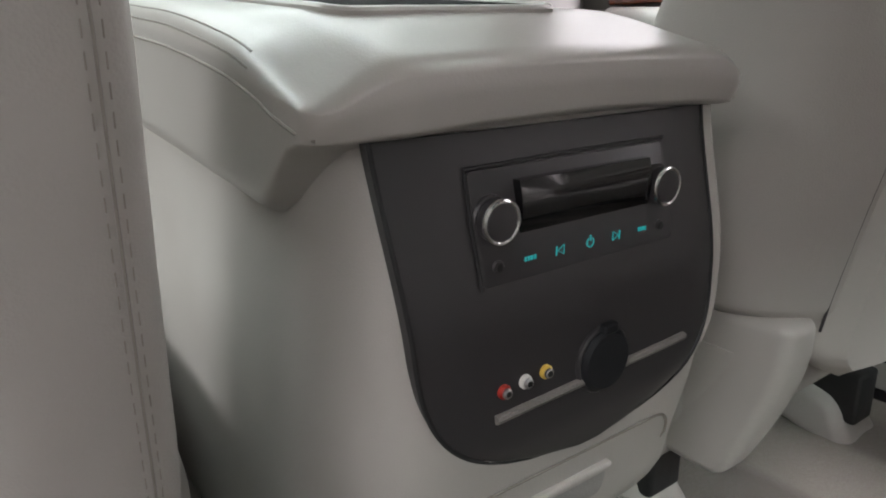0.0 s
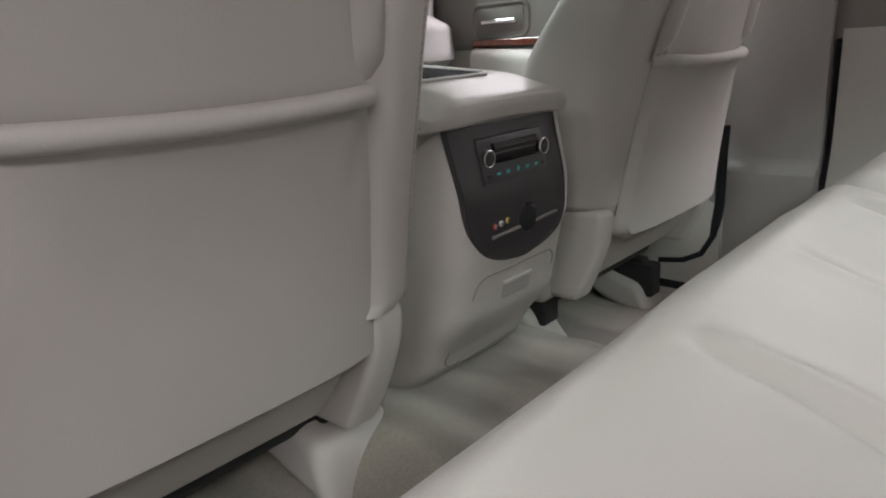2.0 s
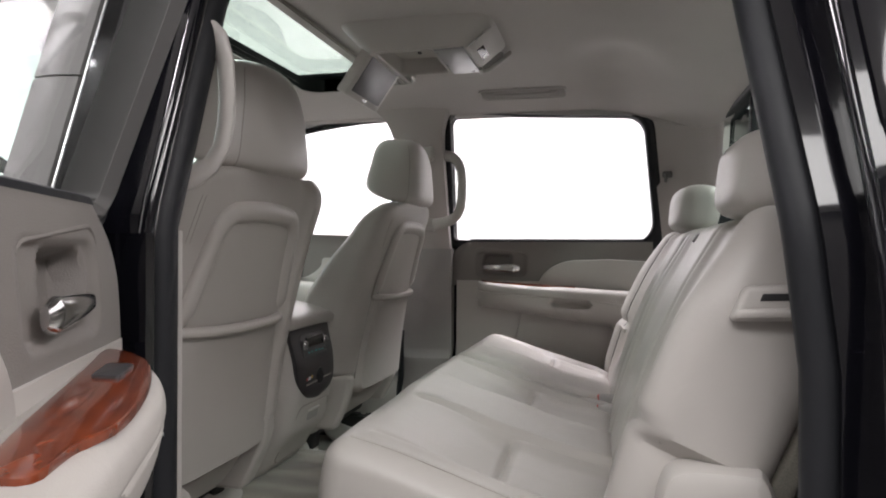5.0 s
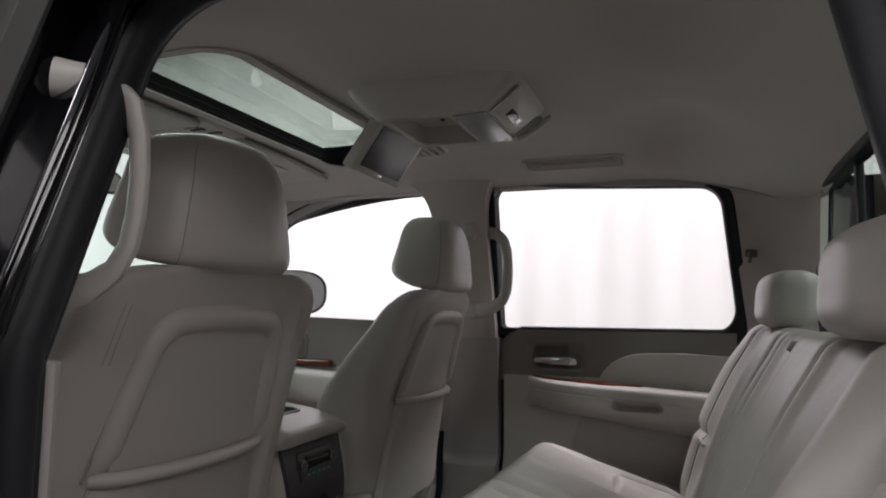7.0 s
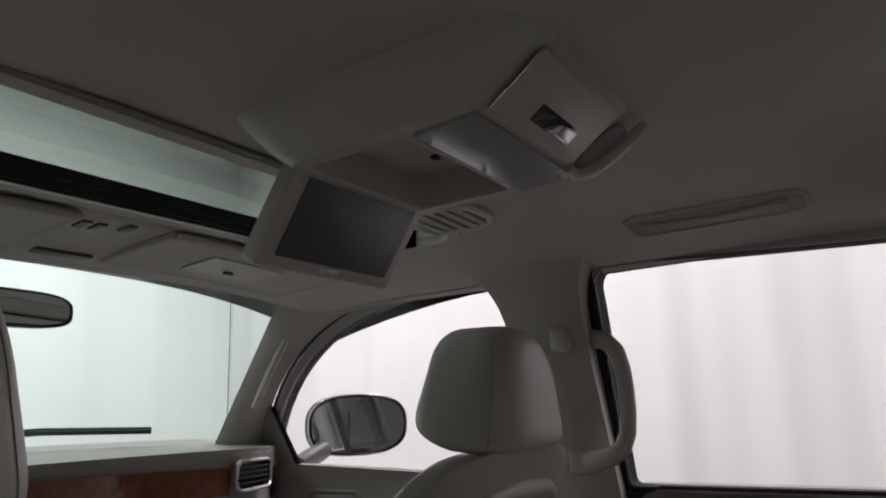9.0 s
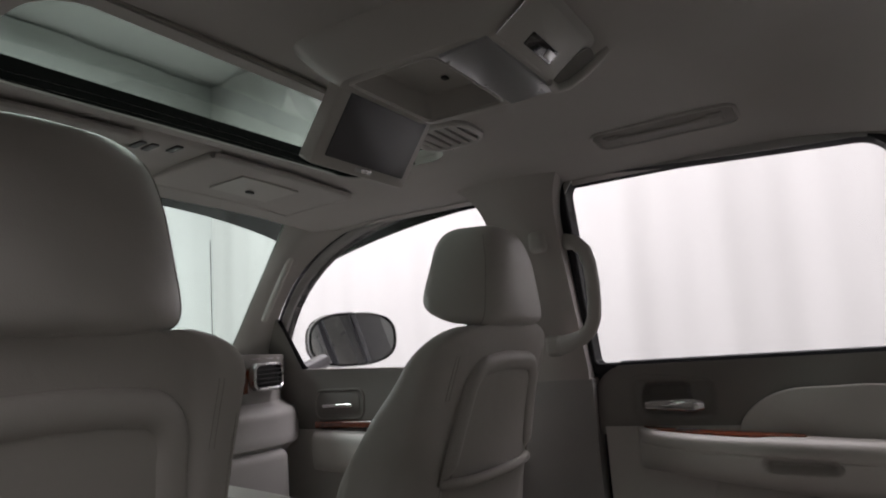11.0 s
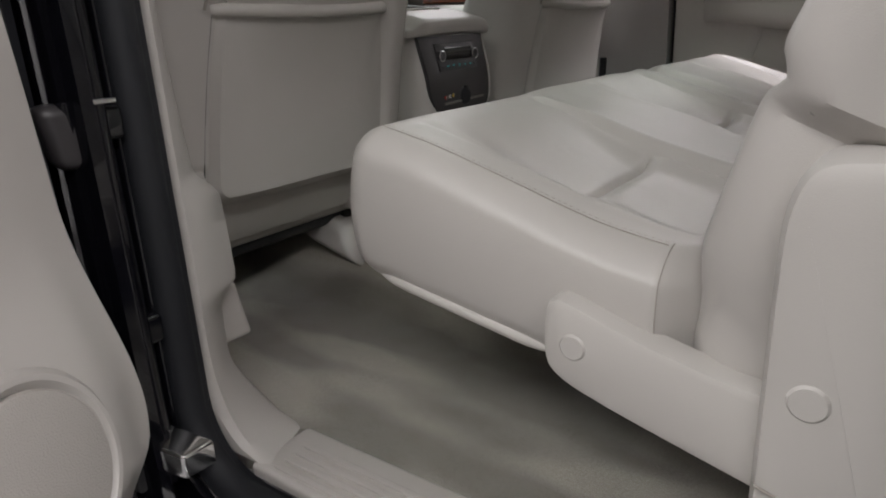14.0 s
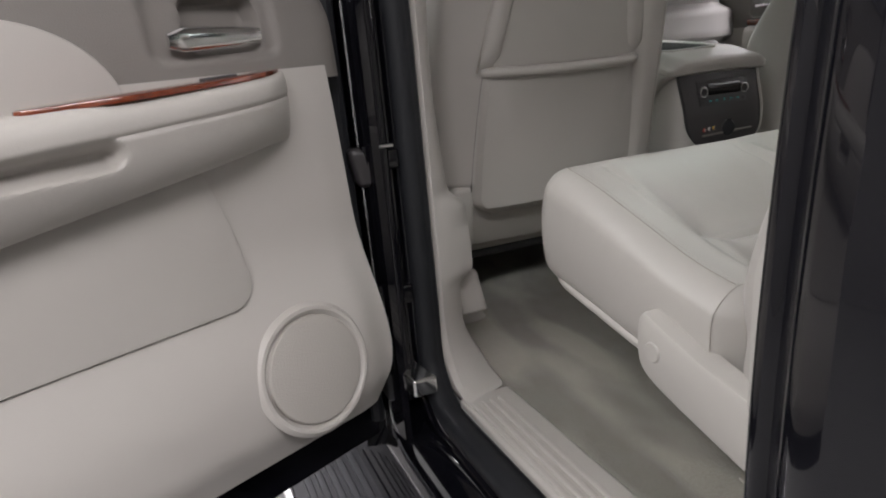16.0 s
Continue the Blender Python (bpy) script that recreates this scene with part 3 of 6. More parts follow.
back_wall = thing("wall_rear", (0, -1.0, 0.7), "rear wall of the cab with a sliding window", "cab rear wall", kind="structure")
part("rear_wall_panel", sheet(lambda u, v: (-0.78 + 1.56 * u, -0.995, 0.69 + 0.67 * v), 4, 4, (0, -0.02, 0)), CARPET, back_wall)
part("window_surround", ring_frame(BACK_GLASS, 0.10, 0.03, lambda a, b, c: (a, -1.01 + c, b)), CLOTH, back_wall)
part("window_seal", ring_frame(round_rect(-0.598, 1.362, 0.598, 1.703, 0.055, 6), 0.018, 0.034, lambda a, b, c: (a, -1.008 + c, b)), RUBBER, back_wall)
part("rear_glass", rbox(0, -1.0, 1.53, 1.22, 0.005, 0.36, 0.002), GREEN_GLASS, back_wall)
for x in (-0.21, 0.21):
    part("slider_post", rbox(x, -0.992, 1.533, 0.022, 0.014, 0.335, 0.004), RUBBER, back_wall)


# sill and outer body on the open side
def scuff_plate():
    root = thing("sill_plate", (-0.71, -0.55, 0.69), "beige ribbed plastic door sill scuff plate", "sill plate")
    part("plate", rbox(-0.716, -0.545, 0.697, 0.090, 0.67, 0.018, 0.006, 2, 8, 1), PLASTIC, root)
    for k in range(4):
        part("rib", rbox(-0.748 + 0.015 * k, -0.555, 0.7070, 0.008, 0.63, 0.005, 0.0022), PLASTIC, root)
    return root


scuff_plate()


def pillar_cover():
    """Trim that runs down the door pillar and sweeps into the sill."""
    root = thing("kick_trim", (-0.70, -0.12, 0.69), "beige plastic pillar trim sweeping into the sill", "pillar trim", "pillar trims")
    rings = []
    for k in range(73):
        t = k / 72
        z = 1.36 - 0.655 * t
        sweep = max(0.0, min(1.0, (0.84 - z) / 0.135))
        y_rear = -0.138 - 0.092 * (1 - math.sqrt(max(0, 1 - sweep ** 2.2)))
        bulge = 0.030 * smooth01((1.030 - z) / 0.035) * smooth01((z - 0.862) / 0.03)
        x_in = -0.705 + bulge * 0.9 + 0.01 * math.sin(z * 9) + 0.032 * smooth01((0.80 - z) / 0.10)
        rings.append([(-0.756, y_rear + 0.006, z), (-0.748, y_rear - 0.006, z), (-0.736 + bulge * 0.5, y_rear + 0.002, z), (x_in - 0.006, y_rear + 0.026, z), (x_in, y_rear + 0.040, z),
                      (x_in + 0.004, 0.06, z), (-0.756, 0.06, z)])
    part("cover", loft(rings), PLASTIC, root)
    part("foot_cap", warp(rbox(-0.662, -0.040, 0.825, 0.055, 0.060, 0.085, 0.008), lambda x, y, z: (x - (z - 0.805) * 0.2, y, z)), PLASTIC, root)
    part("upper_cover", sheet(lambda u, v: (-(side_x(1.36 + 0.42 * v) - 0.075 - 0.014 * math.sin(math.pi * u)), -0.128 + 0.17 * u, 1.36 + 0.42 * v), 10, 12, (-0.02, 0, 0)), CLOTH, root)
    return root


pillar_cover()
grab_handle(-1, 0.032)


def opening_path(off):
    """The left door opening's edge, as (y, z), rounded."""
    pts = round_rect(-0.868 + off, 0.672 + off, -0.132 - off, 1.775 - off, 0.10 - 0.5 * off, 8)
    fine = []
    for k in range(len(pts)):
        (a, b), (c, d) = pts[k], pts[(k + 1) % len(pts)]
        n = max(1, int(math.hypot(c - a, d - b) / 0.03))
        fine += [(a + (c - a) * t / n, b + (d - b) * t / n) for t in range(n)]
    return [(y + (0.060 * max(0, (z - 1.22) / 0.5) if y < -0.5 else 0), z) for y, z in fine]


def left_x(z, c):
    return -(side_x(z) - 0.049 - c)


left_body = thing("truck_body_side", (-0.85, -0.5, 0.5), "gloss black painted truck body side round the open door", "truck body side", kind="structure")
part("door_seal", tube([(left_x(z, 0.0), y, z) for y, z in opening_path(0.0)], 0.021, 10, True), RUBBER, left_body, "black rubber door seal")
part("inner_lip", tube([(left_x(z, 0.012), y, z) for y, z in opening_path(0.004)], 0.012, 8, True), RUBBER, left_body)
part("door_jamb", ring_frame(opening_path(-0.008), 0.055, 0.012, lambda y, z, c: (left_x(z, -0.03) + c, y, z)), BLACK_PAINT, left_body)
part("jamb_step", ring_frame(opening_path(-0.055), 0.018, 0.05, lambda y, z, c: (left_x(z, -0.075) + c, y, z)), BLACK_PAINT, left_body)
# outer skin: rear quarter behind the door, wrapped edge at the door gap
def quarter(u, v):
    z = 0.45 + 1.32 * v
    lean = 0.30 * max(0, z - 1.36) - 0.03 * math.sin(math.pi * min(1, max(0, (z - 0.6) / 0.75)))
    y = -0.908 - 0.9 * u
    return (-0.865 + lean + 0.02 * max(0, 1 - u * 30), y + 0.045 * max(0, (z - 1.3) / 0.5), z)
part("rear_quarter", sheet(quarter, 60, 40, (0.012, 0, 0)), BLACK_PAINT, left_body)
part("quarter_edge", tube([(quarter(0, v / 30)[0] + 0.006, quarter(0, v / 30)[1] + 0.004, quarter(0, v / 30)[2]) for v in range(31)], 0.011, 10), BLACK_PAINT, left_body)
part("pillar_return", sheet(lambda u, v: (-0.735 - 0.125 * u + 0.30 * max(0, 0.45 + 1.32 * v - 1.36), -0.900 + 0.045 * max(0, (0.45 + 1.32 * v - 1.3) / 0.5), 0.45 + 1.32 * v), 4, 20, (0, -0.01, 0)), BLACK_PAINT, left_body)
# Added round beads, only to catch bright vertical highlights on the flat pillar.
for y, x, r in ((-0.128, -0.796, 0.007), (-0.150, -0.826, 0.010)):
    part("glint_bead", tube([(x + 0.345 * max(0, 0.70 + 1.04 * k / 24 - 1.363), y, 0.70 + 1.04 * k / 24) for k in range(25)], r, 12), BLACK_PAINT, left_body)
part("rocker", sheet(lambda u, v: (-0.80 - 0.075 * math.sin(v * math.pi / 2), -0.95 + 3.0 * u, 0.655 - 0.20 * (1 - math.cos(v * math.pi / 2))), 8, 10, (0.01, 0, -0.01)), BLACK_PAINT, left_body)
part("pillar_face", sheet(lambda u, v: (-0.778 + 0.345 * max(0, 0.58 + 1.22 * v - 1.363), -0.142 + 0.19 * u, 0.58 + 1.22 * v), 4, 16, (-0.008, 0, 0)), BLACK_PAINT, left_body)
part("hinge_face", sheet(lambda u, v: (-0.79 - 0.10 * u, -0.098 + 0.03 * u, 0.58 + 0.775 * v), 4, 12, (0, 0.01, 0)), BLACK_PAINT, left_body)
part("pillar_outer", sheet(lambda u, v: (-0.845 - 0.012 * math.sin(math.pi * u), -0.165 + 0.12 * u, 0.62 + 0.735 * v), 8, 20, (0.012, 0, 0)), BLACK_PAINT, left_body)
right_body = thing("truck_body_side", (0.86, -0.9, 0.5), "gloss black painted rear quarter of the truck", "truck body side", kind="structure")
part("rear_quarter", mirror_x(sheet(quarter, 30, 20, (0.012, 0, 0))), BLACK_PAINT, right_body)


striker = thing("door_striker", (-0.82, -0.89, 0.96), "bright steel door striker loop on the pillar", "door striker")
loop = [(-0.822, -0.912, 0.995), (-0.823, -0.891, 0.996), (-0.827, -0.886, 0.997), (-0.854, -0.885, 1.001), (-0.860, -0.889, 1.002), (-0.862, -0.912, 1.002)]
part("striker_loop", tube(loop, 0.0055, 10), STEEL, striker)
part("striker_plate", rbox(-0.823, -0.8985, 0.985, 0.075, 0.006, 0.055, 0.003), DARK, striker)


def running_board():
    root = thing("running_board", (-0.95, 0, 0.40), "black running board with bright metal trim", "running board")
    part("board", rbox(-0.945, -0.1, 0.445, 0.19, 3.0, 0.05, 0.02, 1, 8, 1), RUBBER, root)
    part("trim_strip", rbox(-1.03, -0.1, 0.455, 0.022, 2.96, 0.05, 0.009), CHROME, root)
    for k in range(5):
        part("tread", rbox(-0.99 + 0.024 * k, -0.35, 0.4725, 0.014, 0.9, 0.006, 0.002), RUBBER, root)
    return root


running_board()


# ---- doors ----
def right_frame(u, w, z):
    lean = 0.345 * (z - 1.363) if z > 1.363 else 0
    return (0.80 - w - lean, -0.150 - u, z)


DOOR_ALONG, DOOR_IN = Vector((-0.905, -0.425)), Vector((0.425, -0.905))
DOOR_AT = Vector((-0.872, -0.150)) + DOOR_ALONG * 0.035


def left_frame(u, w, z):
    lean = 0.345 * (z - 1.363) if z > 1.363 else 0
    p = DOOR_AT + DOOR_ALONG * u + DOOR_IN * (w + lean)
    return (p.x, p.y, z + 0.014 * smooth01((z - 0.98) / 0.18))


def arm_top(u):
    return 1.229 - 0.045 * (u - 0.10)


def arm_depth(u):
    k = min(1.0, max(0.0, (u - 0.078) / 0.19))
    return 0.101 * math.sqrt(1 - (1 - k) ** 2.2)


def arm_seam(u):
    return arm_top(u) - 0.030 - 0.022 * (u - 0.12)


def lower_w(u, z):
    w = 0.018 + 0.048 * smooth01((1.04 - z) / 0.20)
    w -= 0.03 * smooth01((0.80 - z) / 0.08)
    return w * (0.75 + 0.25 * smooth01((u + 0.02) / 0.06))


def rear_door(lay, name, label, room, foot, length=0.655):
    root = thing(name, lay(0.3, 0, room), label, "truck door", "rear doors")
    # painted shell with a stepped hinge edge
    def shell(u, v):
        z = 0.63 + 0.735 * v
        return lay(-0.015 - foot + (length + 0.05 + foot) * u, -0.034, z)
    inward = Vector(lay(0, 1, 1)) - Vector(lay(0, 0, 1))
    part("door_shell", sheet(shell, 6, 8, -inward * 0.10), BLACK_PAINT, root, "gloss black painted door shell")
    part("shell_lip", tube([lay(-0.012 - foot, -0.03, 0.66 + 0.69 * k / 12) for k in range(13)], 0.012, 8), RUBBER, root)
    # upper trim with the handle's hollow pressed into it
    def upper(u, v):
        z = 1.215 + 0.150 * v
        cut = 0.055 * max(0, (v - 0.45) / 0.55) ** 2.2
        a = cut + (length - cut) * u ** 1.25
        k = max(0.0, 1 - u / 0.06)
        shelf = 0.006 * dent(a, z, 0.072, 1.245, 0.250, 1.334, 0.022, 0.010)
        cup = 0.026 * dent(a, z, 0.094, 1.255, 0.200, 1.326, 0.020, 0.012)
        return lay(a - 0.004 * (1 - v) - 0.022 * k, 0.014 - 0.012 * v * v - 0.012 * k * k - shelf - cup, z)
    part("upper_trim", sheet(upper, 110, 48, -inward * 0.04), TAUPE, root, "taupe upper door trim")
    part("belt_strip", tube([lay(0.05 + (length - 0.05) * k / 10, -0.010, 1.366) for k in range(11)], 0.009, 8), RUBBER, root)
    arch = [(0.285, 1.195)]
    for k in range(14):
        t = k / 13
        arch.append((0.285 + 0.135 * (1 - math.cos(t * math.pi / 2)), 1.205 + 0.10 * math.sin(t * math.pi / 2)))
    arch += [(0.52, 1.308), (length - 0.02, 1.302), (length - 0.02, 1.17), (0.45, 1.175)]
    part("arch_insert", plate(arch, 0.016, lambda a, b, c: lay(a, 0.010 + c, b), 0.006), LEATHER, root, "padded leather arch insert")
    # lower trim
    def lower(u, v):
        z = 0.735 + 0.497 * v
        front = 0.006 - foot * min(1, (1 - v) / 0.81) ** 0.85 + 0.030 * max(0, (0.20 - v) / 0.20) ** 2.0
        a = front + (length - front) * u ** 1.15
        return lay(a, lower_w(a, z), z)
    part("lower_trim", sheet(lower, 44, 40, -inward * 0.035), PLASTIC, root)
    ins = [(length - 0.01, 0.962)]
    for k in range(9):
        t = k / 8 * math.pi / 2
        ins.append((0.247 - 0.040 * math.sin(t), 1.002 - 0.040 * math.cos(t)))
    ins += [(0.212, 1.05), (0.235, 1.125), (0.35, 1.14), (length - 0.01, 1.12)]
    ins = [(a - foot * (0.9 - 2.0 * (b - 0.96) if a < 0.3 else 0), b) for a, b in ins]
    part("lower_insert", plate(ins, 0.012, lambda a, b, c: lay(a, lower_w(a, b) - 0.004 + c, b), 0.004), VINYL, root, "padded vinyl insert")
    # armrest, its face hollowed for the pull
    rings = []
    n = 170
    edge = even_oval(3.2, 160)
    for k in range(n + 1):
        t = (k / n) ** 1.15
        u = 0.082 + (length - 0.092) * t
        dep = arm_depth(u) + 0.002
        top, hei = arm_top(u), 0.080 + 0.09 * max(0, u - 0.13) + 0.006
        ring = []
        for a, b in edge:
            z = top - hei / 2 + hei / 2 * b
            w = 0.004 + dep * (0.5 + 0.5 * a) * (1 - 0.10 * (1 - b) - 0.12 * max(0, -b) ** 2)
            if a > 0.2:
                w -= 0.030 * dent(u, z, 0.326, 1.150 - 0.02 * (u - 0.34), 0.468, arm_seam(u) + 0.003, 0.020, 0.015)
                w -= 0.003 * math.exp(-((z - arm_seam(u)) / 0.0022) ** 2)
            ring.append(lay(u, w, z))
        rings.append(ring)
    part("armrest", loft(rings), VINYL, root, "stitched beige armrest")
    cap = [(0.089, 0.026), (0.100, 0.040), (0.126, 0.060), (0.155, 0.074), (0.19, 0.083), (0.23, 0.090), (0.28, 0.094), (0.325, 0.094), (0.345, 0.087), (0.362, 0.081), (0.385, 0.079), (0.405, 0.078), (0.412, 0.068), (0.402, 0.050), (0.34, 0.040), (0.24, 0.033), (0.15, 0.027), (0.100, 0.021)]
    inset = 0.012 if foot == 0 else 0.0
    wood_part = part("wood_cap", plate(smooth_line(cap, 1), 0.006, lambda a, b, c: lay(a, b - inset, arm_top(a) - 0.002 + c - 0.03 * max(0, b - 0.06)), 0.002), WOOD, root, "glossy red burl wood cap")
    part("window_switch", plate([(a + 0.25 * (b - 0.05), b) for a, b in round_rect(0.168, 0.044, 0.212, 0.066, 0.004, 4)], 0.003, lambda a, b, c: lay(a, b, arm_top(a) + 0.0035 + c), 0.001), FACIA, wood_part)
    # handle
    handle = part("handle_bezel", ring_frame([(a, b - 0.10 * (a - 0.16)) for a, b in round_rect(0.068, 1.242, 0.252, 1.334, 0.024, 7)], 0.005, 0.003, lambda a, b, c: lay(a, 0.006 - 0.02 * max(0, b - 1.26) + c, b), 0.002), TAUPE, root)
    lever = []
    for k in range(15):
        t = k / 14
        u = 0.100 + 0.124 * t
        e = 1 - 0.45 * smooth01((t - 0.86) / 0.14)
        h, d = (0.0085 + 0.0065 * t ** 0.7) * e, (0.005 + 0.001 * t) * e
        lever.append([lay(u, 0.012 + 0.006 * math.sin(math.pi * min(1, t * 1.2) * 0.5) + d * a, 1.276 - 0.002 * t + h * b) for a, b in oval(0, 0, 1, 1, 2.3, 24)])
    part("door_handle", loft(lever), CHROME, handle, "chrome door lever")
    # loudspeaker
    cu, cz = 0.145 - 0.50 * foot, 0.853
    c = Vector(lay(cu, lower_w(cu, cz) - 0.004, cz))
    tilt = (inward.normalized() + Vector((0, 0, 0.20))).normalized()
    axis_a = (Vector(lay(1, 0, 1)) - Vector(lay(0, 0, 1))).normalized()
    axis_b = tilt.cross(axis_a).normalized()
    flat = lambda a, b, h: tuple(c + axis_a * a + axis_b * b + tilt * h)
    speaker = part("speaker_ring", ring_frame(oval(0, 0, 0.0745, 0.0745, 2, 64), 0.017, 0.008, flat, 0.006), PLASTIC, root)
    rings = [[flat(a, b, h) for a, b in oval(0, 0, 0.0755 * r, 0.0755 * r, 2, 48)] for r, h in ((0.975, -0.01), (0.975, 0.007), (0.95, 0.009), (0.7, 0.0115), (0.3, 0.013), (0.02, 0.0133))]
    part("speaker_grille", loft(rings), GRILLE, speaker, "finely perforated grille")
    # window frame and pane above the belt
    win = [(-0.150 - y, z) for y, z in REAR_WINDOW]
    part("window_frame", ring_frame(win, lambda k: 0.034 + 0.014 * smooth01((win[k][0] - 0.56) / 0.06) * smooth01((1.62 - win[k][1]) / 0.2), 0.048, lambda a, b, c: lay(a, -0.055 + c, b), 0.010), RUBBER, root, "black window frame")
    part("frame_inner", ring_frame(win, 0.013 if foot == 0 else 0.026, 0.051, lambda a, b, c: lay(a, -0.055 + c, b), 0.003 if foot == 0 else 0.012), RUBBER if foot == 0 else GASKET, root, "rubber window channel")
    if foot == 0:
        top = sorted(p for p in win if p[1] > 1.748)
        reach = lambda u: (top[0][0] + (top[-1][0] - top[0][0]) * u, lerp_table(top, top[0][0] + (top[-1][0] - top[0][0]) * u))
        part("channel_strip", sheet(lambda u, v: lay(reach(u)[0], -0.0025, reach(u)[1] + 0.001 + 0.017 * v), 24, 2, -inward * 0.003), GREY_TRIM, root, "grey strip of the upper glass channel")
    part("window_pane", sheet(lambda u, v: lay(-0.01 + 0.68 * u, -0.05, 1.35 + 0.46 * v), 2, 2, -inward * 0.004), GLASS, root)
    return root


GRILLE = material("perforated_grille", (0.43, 0.405, 0.375), 0.6, vary=0.05, grain=0.5, grain_scale=620, pebble=True)
door_open = rear_door(left_frame, "rear_door", "open black truck door with beige trim and wood cap", 0.63, 0.032)
door_shut = rear_door(right_frame, "rear_door", "closed truck door with taupe and beige trim", 0.63, 0.0)
part("check_arm", warp(rbox(0, 0, 0, 0.040, 0.050, 0.030, 0.004), lambda x, y, z: (-0.818 + x - 0.4 * y, -0.165 + y, 0.738 + z + 0.3 * y)), CHROME, door_open, "bright steel door check arm")
part("wiring_boot", warp(rbox(0, 0, 0, 0.034, 0.030, 0.062, 0.012, 2, 2, 3), lambda x, y, z: (-0.856 + x - 0.2 * z, -0.138 + y, 1.092 + z)), FACIA, door_open, "black rubber wiring boot")
# Added steel sliver that stands for a highlight on the black hinge.
part("hinge_glint", rbox(-0.822, -0.160, 1.122, 0.022, 0.010, 0.004, 0.001), STEEL, door_open)
part("check_box", rbox(-0.825, -0.120, 0.722, 0.07, 0.05, 0.05, 0.006), DARK, door_open)
for z in (1.10, 0.88):
    part("hinge", rbox(-0.826, -0.128, z, 0.055, 0.045, 0.034, 0.006), BLACK_PAINT, door_open)
    part("hinge_pin", disc((-0.852, -0.146, z - 0.024), (0, 0, 1), 0.007, 0.048), BLACK_PAINT, door_open)


def front_door(s):
    lay = lambda y, w, z: (s * (0.80 - w - (0.345 * (z - 1.363) if z > 1.363 else 0)), y, z)
    root = thing("front_door", (s * 0.82, 0.4, 0.65), "closed black truck door with taupe and beige trim", "truck door", "front doors")
    out = Vector((s, 0, 0))
    part("door_shell", sheet(lambda u, v: lay(-0.02 + 1.0 * u, -0.03, 0.62 + (0.752 + 0.03 * u) * v), 4, 6, out * 0.06), BLACK_PAINT, root)
    part("upper_trim", sheet(lambda u, v: lay(0.02 + 0.88 * u, 0.012 - 0.012 * v * v, 1.225 + (0.153 + 0.030 * u) * v), 20, 8, out * 0.035), TAUPE, root)
    part("lower_trim", sheet(lambda u, v: lay(0.02 + 0.80 * u, 0.02 + 0.06 * smooth01((1.02 - (0.72 + 0.51 * v)) / 0.2), 0.72 + 0.51 * v), 20, 20, out * 0.035), PLASTIC, root)
    rings = []
    for k in range(21):
        t = k / 20
        y = 0.70 - 0.62 * t
        e = min(1, math.sqrt(max(0, 1 - (1 - min(t / 0.1, 1)) ** 2)) + 0.03)
        rings.append([lay(y, 0.008 + 0.075 * e * (0.5 + 0.5 * a), 1.235 - 0.03 * t - 0.055 + 0.055 * b) for a, b in oval(0, 0, 1, 1, 3.2, 22)])
    part("armrest", loft(rings), VINYL, root)
    part("wood_strip", rbox(s * 0.775, 0.56, 1.245, 0.03, 0.26, 0.02, 0.006), WOOD, root, "red burl wood strip")
    h = part("handle_bezel", ring_frame(round_rect(0.535, 1.262, 0.70, 1.335, 0.02, 5), 0.008, 0.008, lambda a, b, c: lay(a, 0.006 + c, b)), TAUPE, root)
    part("handle_cup", plate(round_rect(0.545, 1.27, 0.69, 1.33, 0.015, 5), 0.003, lambda a, b, c: lay(a, 0.009 + c, b), 0.001), TAUPE, h)
    part("door_handle", rbox(s * 0.775, 0.612, 1.296, 0.014, 0.11, 0.013, 0.006), CHROME, h, "chrome door lever")
    arch = [(0.50, 1.215)] + [(0.50 - 0.16 * math.sin(k / 10 * math.pi / 2), 1.22 + 0.085 * (1 - math.cos(k / 10 * math.pi / 2))) for k in range(11)] + [(0.05, 1.31), (0.05, 1.2)]
    part("arch_insert", plate(arch, 0.014, lambda a, b, c: lay(a, 0.004 + c, b), 0.004), LEATHER, root)
    place = lambda a, b, c: lay(a, -0.06 + c, b)
    part("window_frame", ring_frame(FRONT_WINDOW, 0.040, 0.034, place, 0.008), RUBBER, root, "black window frame")
    part("frame_inner", ring_frame(FRONT_WINDOW, 0.022, 0.039, place, 0.004), GREY_TRIM, root, "grey inner window trim")
    part("window_pane", plate(FRONT_WINDOW, 0.004, lambda a, b, c: lay(a, -0.05 + c, b), 0.0005), GLASS, root)
    part("mirror_sail", plate([(0.745, 1.378), (0.985, 1.378), (0.945, 1.47), (0.865, 1.565), (0.815, 1.600), (0.785, 1.52)], 0.012, lambda a, b, c: lay(a, -0.015 + c, b), 0.003), TAUPE, root)
    part("division_bar", tube([lay(0.745 + 0.052 * k / 6, -0.012, 1.385 + 0.165 * k / 6) for k in range(7)], 0.0075, 8), FELT, root, "matt black division bar")
    if s < 0:
        # Gloss black cover coloured grey: the bay's reflection is put into its colour.
        for z0, z1 in ((1.36, 1.5455), (1.5485, 1.78)):
            part("pillar_applique", sheet(lambda u, v: lay(-0.042 + 0.066 * u, -0.064 - 0.006 * math.sin(math.pi * u), z0 + (z1 - z0) * v), 6, 4, out * 0.008), SATIN, root, "black pillar cover greyed by a painted bay reflection")
        # Steel tube that draws the thin highlight along the cover's edge.
        part("edge_highlight", tube([lay(-0.045, -0.066, 1.36 + 0.42 * k / 8) for k in range(9)], 0.0018, 8), STEEL, root, "thin steel line for the edge highlight")
    return root


front_door(1), front_door(-1)


